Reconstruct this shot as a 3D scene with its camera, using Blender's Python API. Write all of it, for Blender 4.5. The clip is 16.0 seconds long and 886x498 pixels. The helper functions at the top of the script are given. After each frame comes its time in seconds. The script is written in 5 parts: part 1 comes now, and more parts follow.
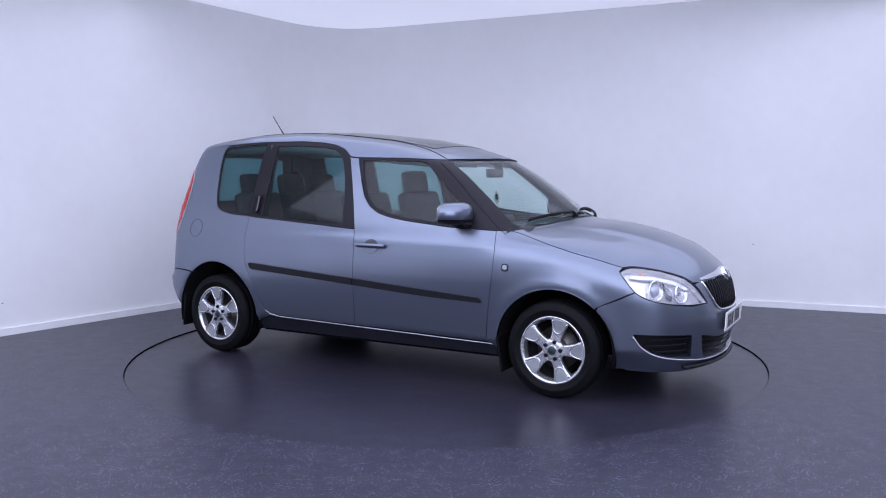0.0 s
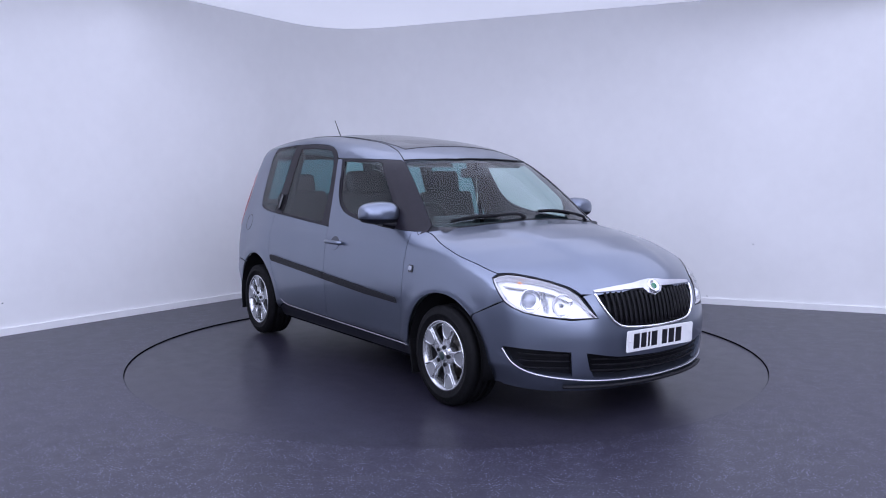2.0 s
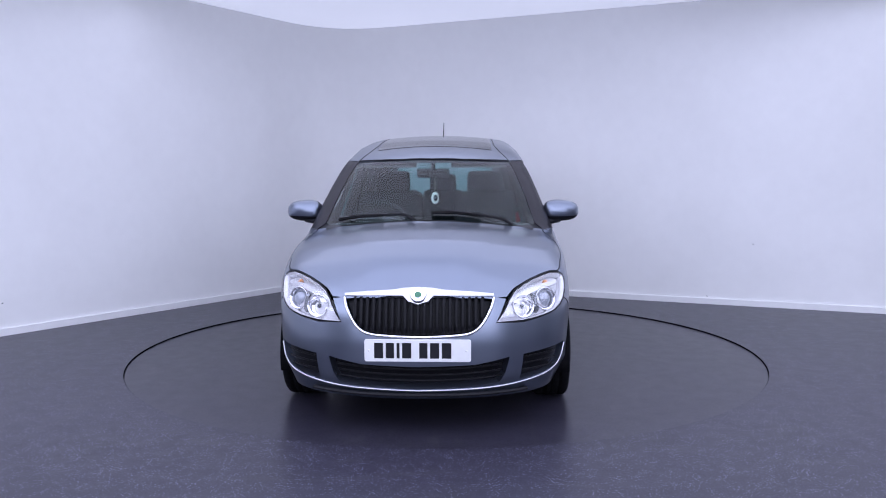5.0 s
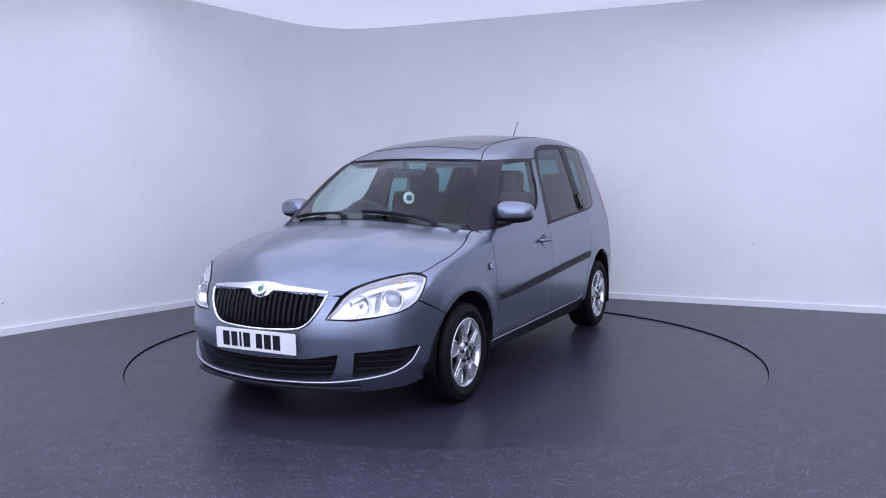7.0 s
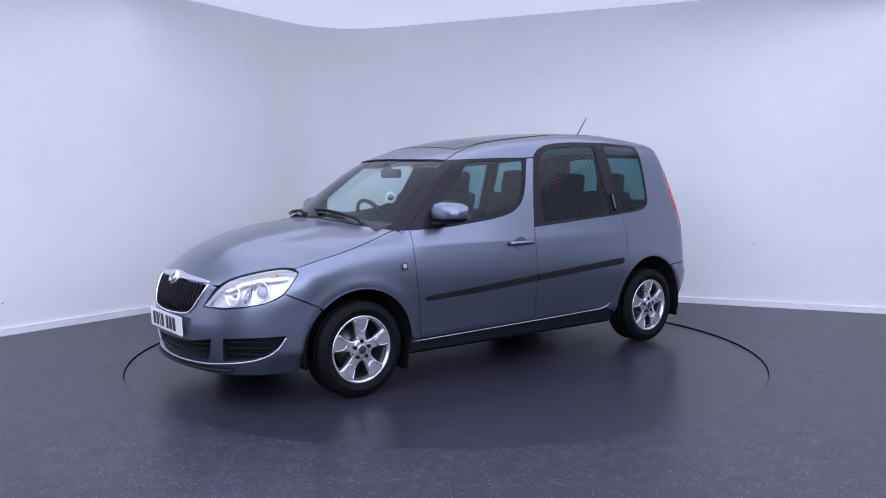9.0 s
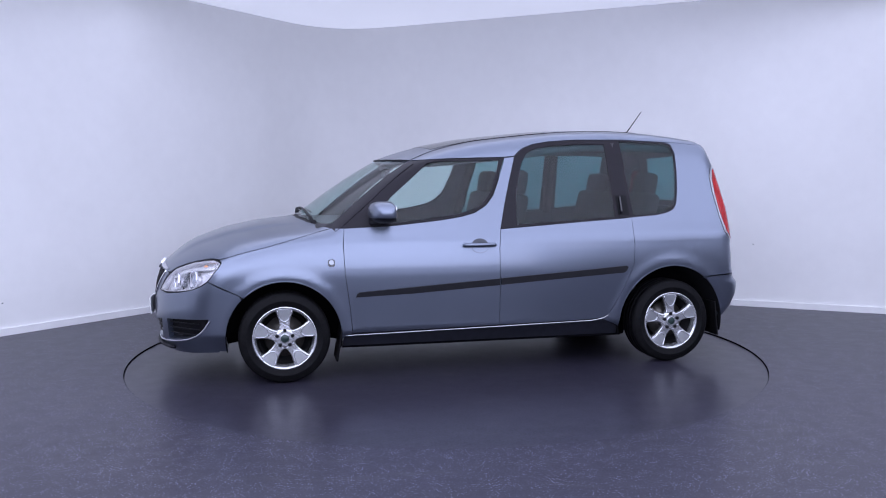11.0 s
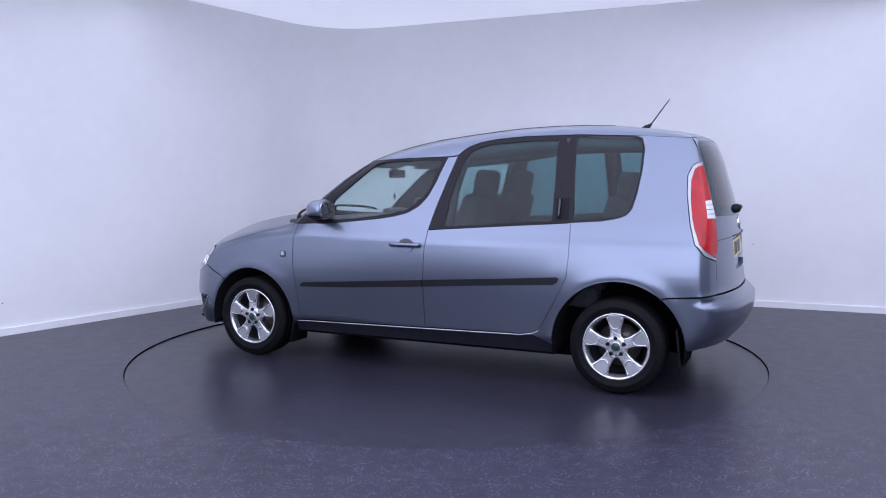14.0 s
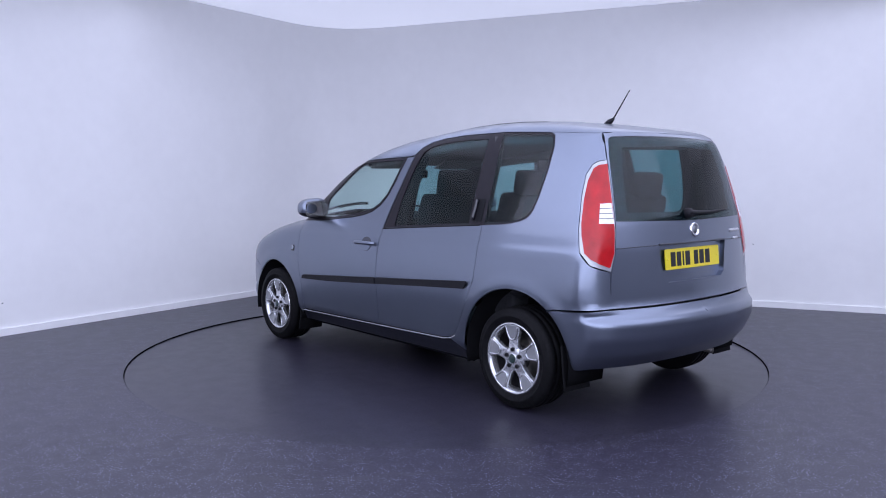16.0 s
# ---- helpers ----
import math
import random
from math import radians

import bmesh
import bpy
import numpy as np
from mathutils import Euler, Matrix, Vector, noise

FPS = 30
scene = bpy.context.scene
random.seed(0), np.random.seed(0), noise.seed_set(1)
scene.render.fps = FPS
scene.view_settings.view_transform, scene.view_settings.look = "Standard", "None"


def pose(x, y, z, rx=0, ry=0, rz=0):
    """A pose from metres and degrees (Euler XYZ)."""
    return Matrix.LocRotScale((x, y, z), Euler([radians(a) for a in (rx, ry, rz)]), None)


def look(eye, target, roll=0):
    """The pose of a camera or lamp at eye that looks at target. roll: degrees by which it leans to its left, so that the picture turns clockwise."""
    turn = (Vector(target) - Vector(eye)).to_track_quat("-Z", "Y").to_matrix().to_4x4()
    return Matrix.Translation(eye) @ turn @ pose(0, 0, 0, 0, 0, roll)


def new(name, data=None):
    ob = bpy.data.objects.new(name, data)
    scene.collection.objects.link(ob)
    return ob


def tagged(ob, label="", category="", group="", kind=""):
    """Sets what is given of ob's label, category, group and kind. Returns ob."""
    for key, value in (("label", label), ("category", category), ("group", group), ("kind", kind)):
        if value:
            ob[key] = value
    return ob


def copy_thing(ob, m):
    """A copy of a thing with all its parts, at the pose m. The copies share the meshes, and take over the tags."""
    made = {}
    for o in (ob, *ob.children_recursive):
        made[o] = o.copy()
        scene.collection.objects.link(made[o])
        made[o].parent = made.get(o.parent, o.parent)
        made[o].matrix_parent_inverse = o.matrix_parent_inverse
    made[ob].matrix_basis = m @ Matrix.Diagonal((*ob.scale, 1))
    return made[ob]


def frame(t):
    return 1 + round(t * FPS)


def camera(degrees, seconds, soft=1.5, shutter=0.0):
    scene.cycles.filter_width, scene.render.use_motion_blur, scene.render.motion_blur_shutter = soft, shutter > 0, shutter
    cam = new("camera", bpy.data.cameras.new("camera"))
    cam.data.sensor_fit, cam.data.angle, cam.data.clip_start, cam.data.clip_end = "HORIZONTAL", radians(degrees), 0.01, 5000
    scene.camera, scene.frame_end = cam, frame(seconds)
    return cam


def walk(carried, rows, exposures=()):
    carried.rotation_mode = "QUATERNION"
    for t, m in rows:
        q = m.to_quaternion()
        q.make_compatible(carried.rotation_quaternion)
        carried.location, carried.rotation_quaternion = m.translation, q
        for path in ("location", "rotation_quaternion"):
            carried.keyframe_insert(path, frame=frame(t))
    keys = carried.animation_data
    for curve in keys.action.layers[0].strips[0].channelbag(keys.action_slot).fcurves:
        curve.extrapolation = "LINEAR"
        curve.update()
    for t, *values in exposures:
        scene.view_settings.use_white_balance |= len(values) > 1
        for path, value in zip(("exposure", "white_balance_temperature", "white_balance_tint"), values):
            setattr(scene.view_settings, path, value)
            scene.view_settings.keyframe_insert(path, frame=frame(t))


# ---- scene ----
# ---- camera: it stands still before the turntable ----
cam = camera(57.7266, 16.0, soft=1.05)
EYE, AIM = (0.0, -5.8903, 1.26335), (-0.0195, 0.0870, 0.7419)
STANDS = look(EYE, AIM, -0.122)
walk(cam, [(0, STANDS), (16, STANDS)], exposures=[(0, 0.06), (16, 0.06)])

# ---- light: white ceiling panels in a closed studio ----
world = bpy.data.worlds.new("studio_dark")
world.use_nodes = True
world.node_tree.nodes["Background"].inputs["Color"].default_value = (0.5, 0.5, 0.62, 1)
world.node_tree.nodes["Background"].inputs["Strength"].default_value = 0.02
scene.world = world
LAMP_COLOUR = (0.69, 0.73, 0.985)
# x, y, length x, length y, watts
CEILING_LAMPS = [(-1.45, 0.1, 2.70, 2.70, 24), (1.25, 0.1, 2.70, 2.70, 24), (3.45, 0.1, 1.70, 2.70, 15),
                 (-3.35, -2.6, 2.70, 2.70, 46), (-0.65, -2.6, 2.70, 2.70, 38), (2.05, -2.6, 2.70, 2.70, 38), (4.75, -2.6, 2.70, 2.70, 38), (7.45, -2.6, 2.70, 2.70, 32),
                 (-5.2, -5.3, 2.70, 2.70, 74), (-2.5, -5.3, 2.70, 2.70, 42), (0.2, -5.3, 2.70, 2.70, 40), (2.9, -5.3, 2.70, 2.70, 40), (5.6, -5.3, 2.70, 2.70, 40), (7.95, -5.3, 2.0, 2.70, 28),
                 (-5.2, -7.8, 2.70, 2.3, 42), (-2.5, -7.8, 2.70, 2.3, 38), (0.2, -7.8, 2.70, 2.3, 38), (2.9, -7.8, 2.70, 2.3, 38), (5.6, -7.8, 2.70, 2.3, 36)]
LAMP_Z = 2.93
for lx, ly, sx, sy, watts in CEILING_LAMPS:
    lamp = bpy.data.lights.new("panel_lamp", "AREA")
    lamp.shape, lamp.size, lamp.size_y, lamp.energy, lamp.color = "RECTANGLE", sx, sy, watts, LAMP_COLOUR
    new("panel_lamp", lamp).location = (lx, ly, LAMP_Z - 0.03)

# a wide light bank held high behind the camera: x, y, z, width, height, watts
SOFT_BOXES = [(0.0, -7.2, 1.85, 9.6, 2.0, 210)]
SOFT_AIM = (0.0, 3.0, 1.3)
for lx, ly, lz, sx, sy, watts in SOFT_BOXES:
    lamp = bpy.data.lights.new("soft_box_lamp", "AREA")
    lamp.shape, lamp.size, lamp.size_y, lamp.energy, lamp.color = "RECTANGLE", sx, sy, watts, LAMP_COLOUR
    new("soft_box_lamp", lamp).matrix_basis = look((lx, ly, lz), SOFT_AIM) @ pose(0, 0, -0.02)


# ---- materials ----
def material(name, colour, rough=0.5, metal=0.0, noise_scale=0.0, noise_amount=0.0, bump=0.0, bump_scale=200.0, coat=0.0, spec=0.5,
             transmit=0.0, rough_var=0.0, detail_scale=0.0, detail_amount=0.0):
    m = bpy.data.materials.new(name)
    m.use_nodes = True
    nt = m.node_tree
    b = nt.nodes["Principled BSDF"]
    b.inputs["Base Color"].default_value = (*colour, 1)
    b.inputs["Roughness"].default_value, b.inputs["Metallic"].default_value = rough, metal
    b.inputs["Coat Weight"].default_value, b.inputs["Coat Roughness"].default_value = coat, 0.03
    b.inputs["Specular IOR Level"].default_value = spec
    b.inputs["Transmission Weight"].default_value = transmit
    co = nt.nodes.new("ShaderNodeTexCoord")

    def noise_tex(scale, detail=5.0):
        n = nt.nodes.new("ShaderNodeTexNoise")
        n.inputs["Scale"].default_value, n.inputs["Detail"].default_value = scale, detail
        nt.links.new(co.outputs["Object"], n.inputs["Vector"])
        return n.outputs["Fac"]

    def vary(source, amount, fac):
        mix = nt.nodes.new("ShaderNodeMix")
        mix.data_type, mix.blend_type = "RGBA", "MULTIPLY"
        ramp = nt.nodes.new("ShaderNodeMapRange")
        ramp.inputs["From Min"].default_value, ramp.inputs["From Max"].default_value = 0.25, 0.75
        ramp.inputs["To Min"].default_value, ramp.inputs["To Max"].default_value = 1 - amount, 1 + amount
        nt.links.new(fac, ramp.inputs["Value"])
        mix.inputs["Factor"].default_value = 1
        if source is None:
            mix.inputs["A"].default_value = (*colour, 1)
        else:
            nt.links.new(source, mix.inputs["A"])
        nt.links.new(ramp.outputs["Result"], mix.inputs["B"])
        return mix.outputs["Result"]

    out = None
    if noise_amount:
        out = vary(out, noise_amount, noise_tex(noise_scale))
    if detail_amount:
        out = vary(out, detail_amount, noise_tex(detail_scale, 2.0))
    if out is not None:
        nt.links.new(out, b.inputs["Base Color"])
    if rough_var:
        r = nt.nodes.new("ShaderNodeMapRange")
        r.inputs["From Min"].default_value, r.inputs["From Max"].default_value = 0.3, 0.7
        r.inputs["To Min"].default_value, r.inputs["To Max"].default_value = rough - rough_var, rough + rough_var
        nt.links.new(noise_tex(noise_scale * 1.7 + 1.0), r.inputs["Value"])
        nt.links.new(r.outputs["Result"], b.inputs["Roughness"])
    if bump:
        bn = nt.nodes.new("ShaderNodeBump")
        bn.inputs["Strength"].default_value, bn.inputs["Distance"].default_value = bump, 0.002
        nt.links.new(noise_tex(bump_scale, 3.0), bn.inputs["Height"])
        nt.links.new(bn.outputs["Normal"], b.inputs["Normal"])
    return m


def tint_only(name, tint):
    """The inner face of a pane, which only tints."""
    m = bpy.data.materials.new(name)
    m.use_nodes = True
    nt = m.node_tree
    nt.nodes.remove(nt.nodes["Principled BSDF"])
    clear = nt.nodes.new("ShaderNodeBsdfTransparent")
    clear.inputs["Color"].default_value = (*tint, 1)
    nt.links.new(clear.outputs[0], nt.nodes["Material Output"].inputs["Surface"])
    return m


def pane(name, tint, gloss=1.0):
    """Thin car glass: tinted see-through with a mirror sheen that grows towards grazing angles."""
    m = bpy.data.materials.new(name)
    m.use_nodes = True
    nt = m.node_tree
    nt.nodes.remove(nt.nodes["Principled BSDF"])
    clear, shine, mix, rim, power, scale = (nt.nodes.new("ShaderNode" + k) for k in ("BsdfTransparent", "BsdfGlossy", "MixShader", "LayerWeight", "Math", "Math"))
    clear.inputs["Color"].default_value = (*tint, 1)
    shine.inputs["Roughness"].default_value = 0.02
    shine.inputs["Color"].default_value = (gloss, gloss, gloss, 1)
    rim.inputs["Blend"].default_value = 0.5
    power.operation, scale.operation = "POWER", "MULTIPLY_ADD"
    power.inputs[1].default_value, scale.inputs[1].default_value, scale.inputs[2].default_value = 5.0, 0.9, 0.033
    for a, b in ((rim.outputs["Facing"], power.inputs[0]), (power.outputs[0], scale.inputs[0]), (scale.outputs[0], mix.inputs[0]), (clear.outputs[0], mix.inputs[1]),
                 (shine.outputs[0], mix.inputs[2]), (mix.outputs[0], nt.nodes["Material Output"].inputs["Surface"])):
        nt.links.new(a, b)
    return m


PAINT = material("metallic_paint", (0.190, 0.217, 0.278), 0.28, 0.95, noise_scale=3.0, noise_amount=0.03, detail_scale=1800.0, detail_amount=0.05, coat=0.45)
PAINT_DARK = material("paint_inner_face", (0.05, 0.055, 0.07), 0.5)
BLACK_TRIM = material("black_trim", (0.010, 0.010, 0.013), 0.5, spec=0.2, noise_scale=60, noise_amount=0.2, bump=0.25, bump_scale=900)
BLACK_GLOSS = material("black_gloss_trim", (0.012, 0.012, 0.016), 0.22, coat=0.6)
# sill colour with the shade under the doors put into it
SILL_SHADED = material("shaded_sill", (0.016, 0.017, 0.024), 0.38, spec=0.3, noise_scale=25, noise_amount=0.2)
PILLAR = material("black_pillar_film", (0.010, 0.0085, 0.013), 0.4, spec=0.22, noise_scale=30, noise_amount=0.15)
RUBBER = material("tyre_rubber", (0.005, 0.005, 0.006), 0.65, spec=0.12, noise_scale=35, noise_amount=0.3, bump=0.3, bump_scale=300, rough_var=0.1)
ALLOY = material("silver_alloy", (0.64, 0.65, 0.67), 0.25, 0.85, noise_scale=25, noise_amount=0.06, coat=0.3)
PAD = material("satin_alloy_shield", (0.42, 0.43, 0.45), 0.42, 0.8, noise_scale=25, noise_amount=0.08)
ALLOY_DARK = material("dark_alloy_barrel", (0.05, 0.05, 0.055), 0.45, 0.6, noise_scale=30, noise_amount=0.2)
BRAKE = material("brake_steel", (0.16, 0.15, 0.14), 0.4, 0.9, noise_scale=40, noise_amount=0.25)
CHROME = material("chrome", (0.82, 0.82, 0.85), 0.08, 1.0, noise_scale=20, noise_amount=0.03)
SATIN = material("satin_silver", (0.62, 0.62, 0.66), 0.28, 0.75, noise_scale=30, noise_amount=0.05)
LAMP_SHELL = material("lamp_reflector", (0.74, 0.74, 0.76), 0.16, 0.5, noise_scale=30, noise_amount=0.08)
LAMP_GREY = material("lamp_grey", (0.18, 0.19, 0.21), 0.25, 0.7)
LAMP_FRAME = material("lamp_frame_silver", (0.42, 0.43, 0.46), 0.3, 0.6, noise_scale=30, noise_amount=0.05)
LAMP_EYE = material("projector_glass", (0.35, 0.38, 0.44), 0.03, 0.2, coat=1.0)
AMBER = material("amber_bulb", (0.75, 0.30, 0.08), 0.2, coat=0.6)
RED_LENS = material("red_lens", (0.42, 0.004, 0.008), 0.2, spec=0.35, noise_scale=12, noise_amount=0.3, coat=0.3, bump=0.15, bump_scale=120)
WHITE_LENS = material("white_lens", (0.80, 0.80, 0.82), 0.15, noise_scale=60, noise_amount=0.1, coat=1.0)
PLATE_WHITE = material("plate_white", (0.80, 0.80, 0.80), 0.3, noise_scale=30, noise_amount=0.03, coat=0.3)
PLATE_YELLOW = material("plate_yellow", (0.72, 0.58, 0.02), 0.3, noise_scale=30, noise_amount=0.03, coat=0.3)
PLATE_INK = material("plate_ink", (0.008, 0.008, 0.012), 0.35)
CAP_DARK = material("cap_dark", (0.012, 0.03, 0.028), 0.3, coat=0.5)
GRILLE_BLACK = material("grille_black", (0.006, 0.006, 0.008), 0.45, noise_scale=40, noise_amount=0.2, spec=0.15)
BADGE_GREEN = material("badge_green", (0.02, 0.16, 0.08), 0.25, coat=0.6)
FABRIC = material("seat_fabric", (0.024, 0.025, 0.03), 0.85, noise_scale=40, noise_amount=0.35, bump=0.6, bump_scale=500)
TRIM_GREY = material("cabin_trim", (0.032, 0.032, 0.037), 0.6, noise_scale=20, noise_amount=0.15, bump=0.4, bump_scale=600)
LINING = material("cabin_lining", (0.26, 0.26, 0.26), 0.85, noise_scale=30, noise_amount=0.08)
PAPER = material("paper_disc", (0.78, 0.79, 0.76), 0.7, noise_scale=50, noise_amount=0.05)
CLEAR_GLASS = pane("clear_car_glass", (0.85, 0.925, 0.915))
DARK_GLASS = pane("tinted_car_glass", (0.50, 0.665, 0.68))
CLEAR_INNER = tint_only("clear_glass_inner", (0.87, 0.94, 0.925))
DARK_INNER = tint_only("tinted_glass_inner", (0.50, 0.665, 0.68))
LENS_GLASS = pane("lamp_cover_glass", (0.97, 0.97, 0.98))
MIRROR = material("mirror_glass", (0.9, 0.9, 0.92), 0.02, 1.0)
WALL_PAINT = material("white_wall_paint", (0.82, 0.82, 0.82), 0.75, noise_scale=1.1, noise_amount=0.035, detail_scale=9.0, detail_amount=0.012, bump=0.12, bump_scale=160)
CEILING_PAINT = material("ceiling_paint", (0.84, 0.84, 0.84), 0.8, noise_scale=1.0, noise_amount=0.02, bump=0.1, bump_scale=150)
glow = CEILING_PAINT.node_tree.nodes["Principled BSDF"]  # an even glow of its own is added to the white ceiling
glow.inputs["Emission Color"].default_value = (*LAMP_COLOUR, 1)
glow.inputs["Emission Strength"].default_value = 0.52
SKIRTING = material("skirting_paint", (0.82, 0.82, 0.82), 0.45, noise_scale=6, noise_amount=0.04)
CHARCOAL = material("chipped_paint", (0.05, 0.05, 0.055), 0.85, noise_scale=3, noise_amount=0.25)
GREY_WALL = material("grey_wall_paint", (0.40, 0.40, 0.41), 0.75, noise_scale=1.1, noise_amount=0.05)
PIT = material("gap_dark", (0.005, 0.005, 0.006), 0.9, spec=0.05)


def floor_material(name, base, rough, bump, fleck=None):
    """Dark vinyl with fine pale flecks, cloudy wear and dull scuffs."""
    m = material(name, base, rough, noise_scale=4.5, noise_amount=0.12, detail_scale=120.0, detail_amount=0.62, bump=bump, bump_scale=140, rough_var=0.02, spec=0.29)
    nt = m.node_tree
    b = nt.nodes["Principled BSDF"]
    src = b.inputs["Base Color"].links[0].from_socket
    co = next(n for n in nt.nodes if n.type == "TEX_COORD")
    flecks = nt.nodes.new("ShaderNodeTexVoronoi")
    flecks.inputs["Scale"].default_value = 88.0
    nt.links.new(co.outputs["Object"], flecks.inputs["Vector"])
    near = nt.nodes.new("ShaderNodeMapRange")
    near.inputs["From Min"].default_value, near.inputs["From Max"].default_value = 0.30, 0.14
    nt.links.new(flecks.outputs["Distance"], near.inputs["Value"])
    patch = nt.nodes.new("ShaderNodeTexNoise")
    patch.inputs["Scale"].default_value, patch.inputs["Detail"].default_value = 14.0, 4.0
    nt.links.new(co.outputs["Object"], patch.inputs["Vector"])
    pick = nt.nodes.new("ShaderNodeMapRange")
    pick.inputs["From Min"].default_value, pick.inputs["From Max"].default_value = 0.38, 0.58
    nt.links.new(patch.outputs["Fac"], pick.inputs["Value"])
    both = nt.nodes.new("ShaderNodeMath")
    both.operation = "MULTIPLY"
    nt.links.new(near.outputs["Result"], both.inputs[0])
    nt.links.new(pick.outputs["Result"], both.inputs[1])
    mix = nt.nodes.new("ShaderNodeMix")
    mix.data_type = "RGBA"
    nt.links.new(both.outputs[0], mix.inputs["Factor"])
    nt.links.new(src, mix.inputs["A"])
    mix.inputs["B"].default_value = (*(fleck or base), 1)
    # long dull scuffs
    warp = nt.nodes.new("ShaderNodeMapping")
    warp.inputs["Scale"].default_value = (1.2, 5.0, 1.0)
    nt.links.new(co.outputs["Object"], warp.inputs["Vector"])
    scuff = nt.nodes.new("ShaderNodeTexNoise")
    scuff.inputs["Scale"].default_value, scuff.inputs["Detail"].default_value, scuff.inputs["Distortion"].default_value = 2.2, 7.0, 0.6
    nt.links.new(warp.outputs["Vector"], scuff.inputs["Vector"])
    worn = nt.nodes.new("ShaderNodeMapRange")
    worn.inputs["From Min"].default_value, worn.inputs["From Max"].default_value = 0.58, 0.74
    worn.inputs["To Max"].default_value = 0.25
    nt.links.new(scuff.outputs["Fac"], worn.inputs["Value"])
    mix2 = nt.nodes.new("ShaderNodeMix")
    mix2.data_type = "RGBA"
    nt.links.new(worn.outputs["Result"], mix2.inputs["Factor"])
    nt.links.new(mix.outputs["Result"] if fleck else src, mix2.inputs["A"])
    mix2.inputs["B"].default_value = (0.075, 0.073, 0.078, 1)
    nt.links.new(mix2.outputs["Result"], b.inputs["Base Color"])
    return m


FLOOR = floor_material("dark_vinyl_floor", (0.0275, 0.026, 0.040), 0.36, 0.10, (0.26, 0.26, 0.38))
DISC = floor_material("dark_turntable_vinyl", (0.026, 0.0245, 0.037), 0.31, 0.0)


# ---- mesh helpers ----
def mesh_object(name, bm, mat, parent=None, label="", smooth=True):
    me = bpy.data.meshes.new(name)
    bm.normal_update()
    bm.to_mesh(me)
    bm.free()
    for one in mat if isinstance(mat, (list, tuple)) else [mat]:
        me.materials.append(one)
    if smooth:
        for p in me.polygons:
            p.use_smooth = True
    ob = new(name, me)
    if parent is not None:
        ob.parent = parent
    if label:
        tagged(ob, label)
    return ob


def part(name, bm, mat, parent, label="", smooth=True):
    return mesh_object(name, bm, mat, parent, label, smooth)


def box(bm, size, m=None, bevel=0.0, segments=2):
    made = bmesh.ops.create_cube(bm, size=1.0, matrix=(m or Matrix()) @ Matrix.Diagonal((*size, 1)))
    if bevel:
        edges = list({e for v in made["verts"] for e in v.link_edges})
        bmesh.ops.bevel(bm, geom=edges, offset=bevel, segments=segments, profile=0.6, affect="EDGES")
    return bm


def lathe(profile, steps, axis="y", arc=2 * math.pi):
    """Turn a profile of (radius, along) round an axis."""
    bm = bmesh.new()
    rings = []
    for i in range(steps):
        a = arc * i / steps
        c, s = math.cos(a), math.sin(a)
        rings.append([bm.verts.new((r * c, h, r * s) if axis == "y" else (r * c, r * s, h)) for r, h in profile])
    for i in range(steps):
        p, q = rings[i], rings[(i + 1) % steps]
        for j in range(len(profile) - 1):
            bm.faces.new((p[j], p[j + 1], q[j + 1], q[j]))
    bmesh.ops.recalc_face_normals(bm, faces=bm.faces)
    return bm


def spline(pts, per=8, closed=False):
    """A smooth curve through points."""
    p = np.asarray(pts, float)
    n = len(p)
    out = []
    for i in range(n if closed else n - 1):
        a, b, c, d = (p[(i + k) % n] if closed else p[min(max(i + k, 0), n - 1)] for k in (-1, 0, 1, 2))
        for t in np.arange(per) / per:
            out.append(0.5 * (2 * b + (c - a) * t + (2 * a - 5 * b + 4 * c - d) * t * t + (3 * b - a - 3 * c + d) * t ** 3))
    if not closed:
        out.append(p[-1])
    return np.array(out)


def tube(bm, pts, radius, sides=8, closed=False, flat=1.0, up=(0, 0, 1)):
    """A round or flattened bar along points; radius is one number or one per point."""
    pts = [Vector(p) for p in pts]
    n = len(pts)
    radii = [float(r) for r in radius] if isinstance(radius, (list, tuple, np.ndarray)) else [radius] * n
    rings = []
    for i, p in enumerate(pts):
        a = pts[(i - 1) % n] if closed or i else p
        b = pts[(i + 1) % n] if closed or i < n - 1 else p
        d = (b - a).normalized()
        side = d.cross(Vector(up))
        side = side.normalized() if side.length > 1e-5 else d.orthogonal().normalized()
        top = side.cross(d).normalized()
        rings.append([bm.verts.new(p + radii[i] * (math.cos(2 * math.pi * k / sides) * side + flat * math.sin(2 * math.pi * k / sides) * top)) for k in range(sides)])
    for i in range(n if closed else n - 1):
        p, q = rings[i], rings[(i + 1) % n]
        for k in range(sides):
            bm.faces.new((p[k], q[k], q[(k + 1) % sides], p[(k + 1) % sides]))
    if not closed:
        bm.faces.new(rings[0])
        bm.faces.new(rings[-1][::-1])
    bmesh.ops.recalc_face_normals(bm, faces=bm.faces)
    return bm


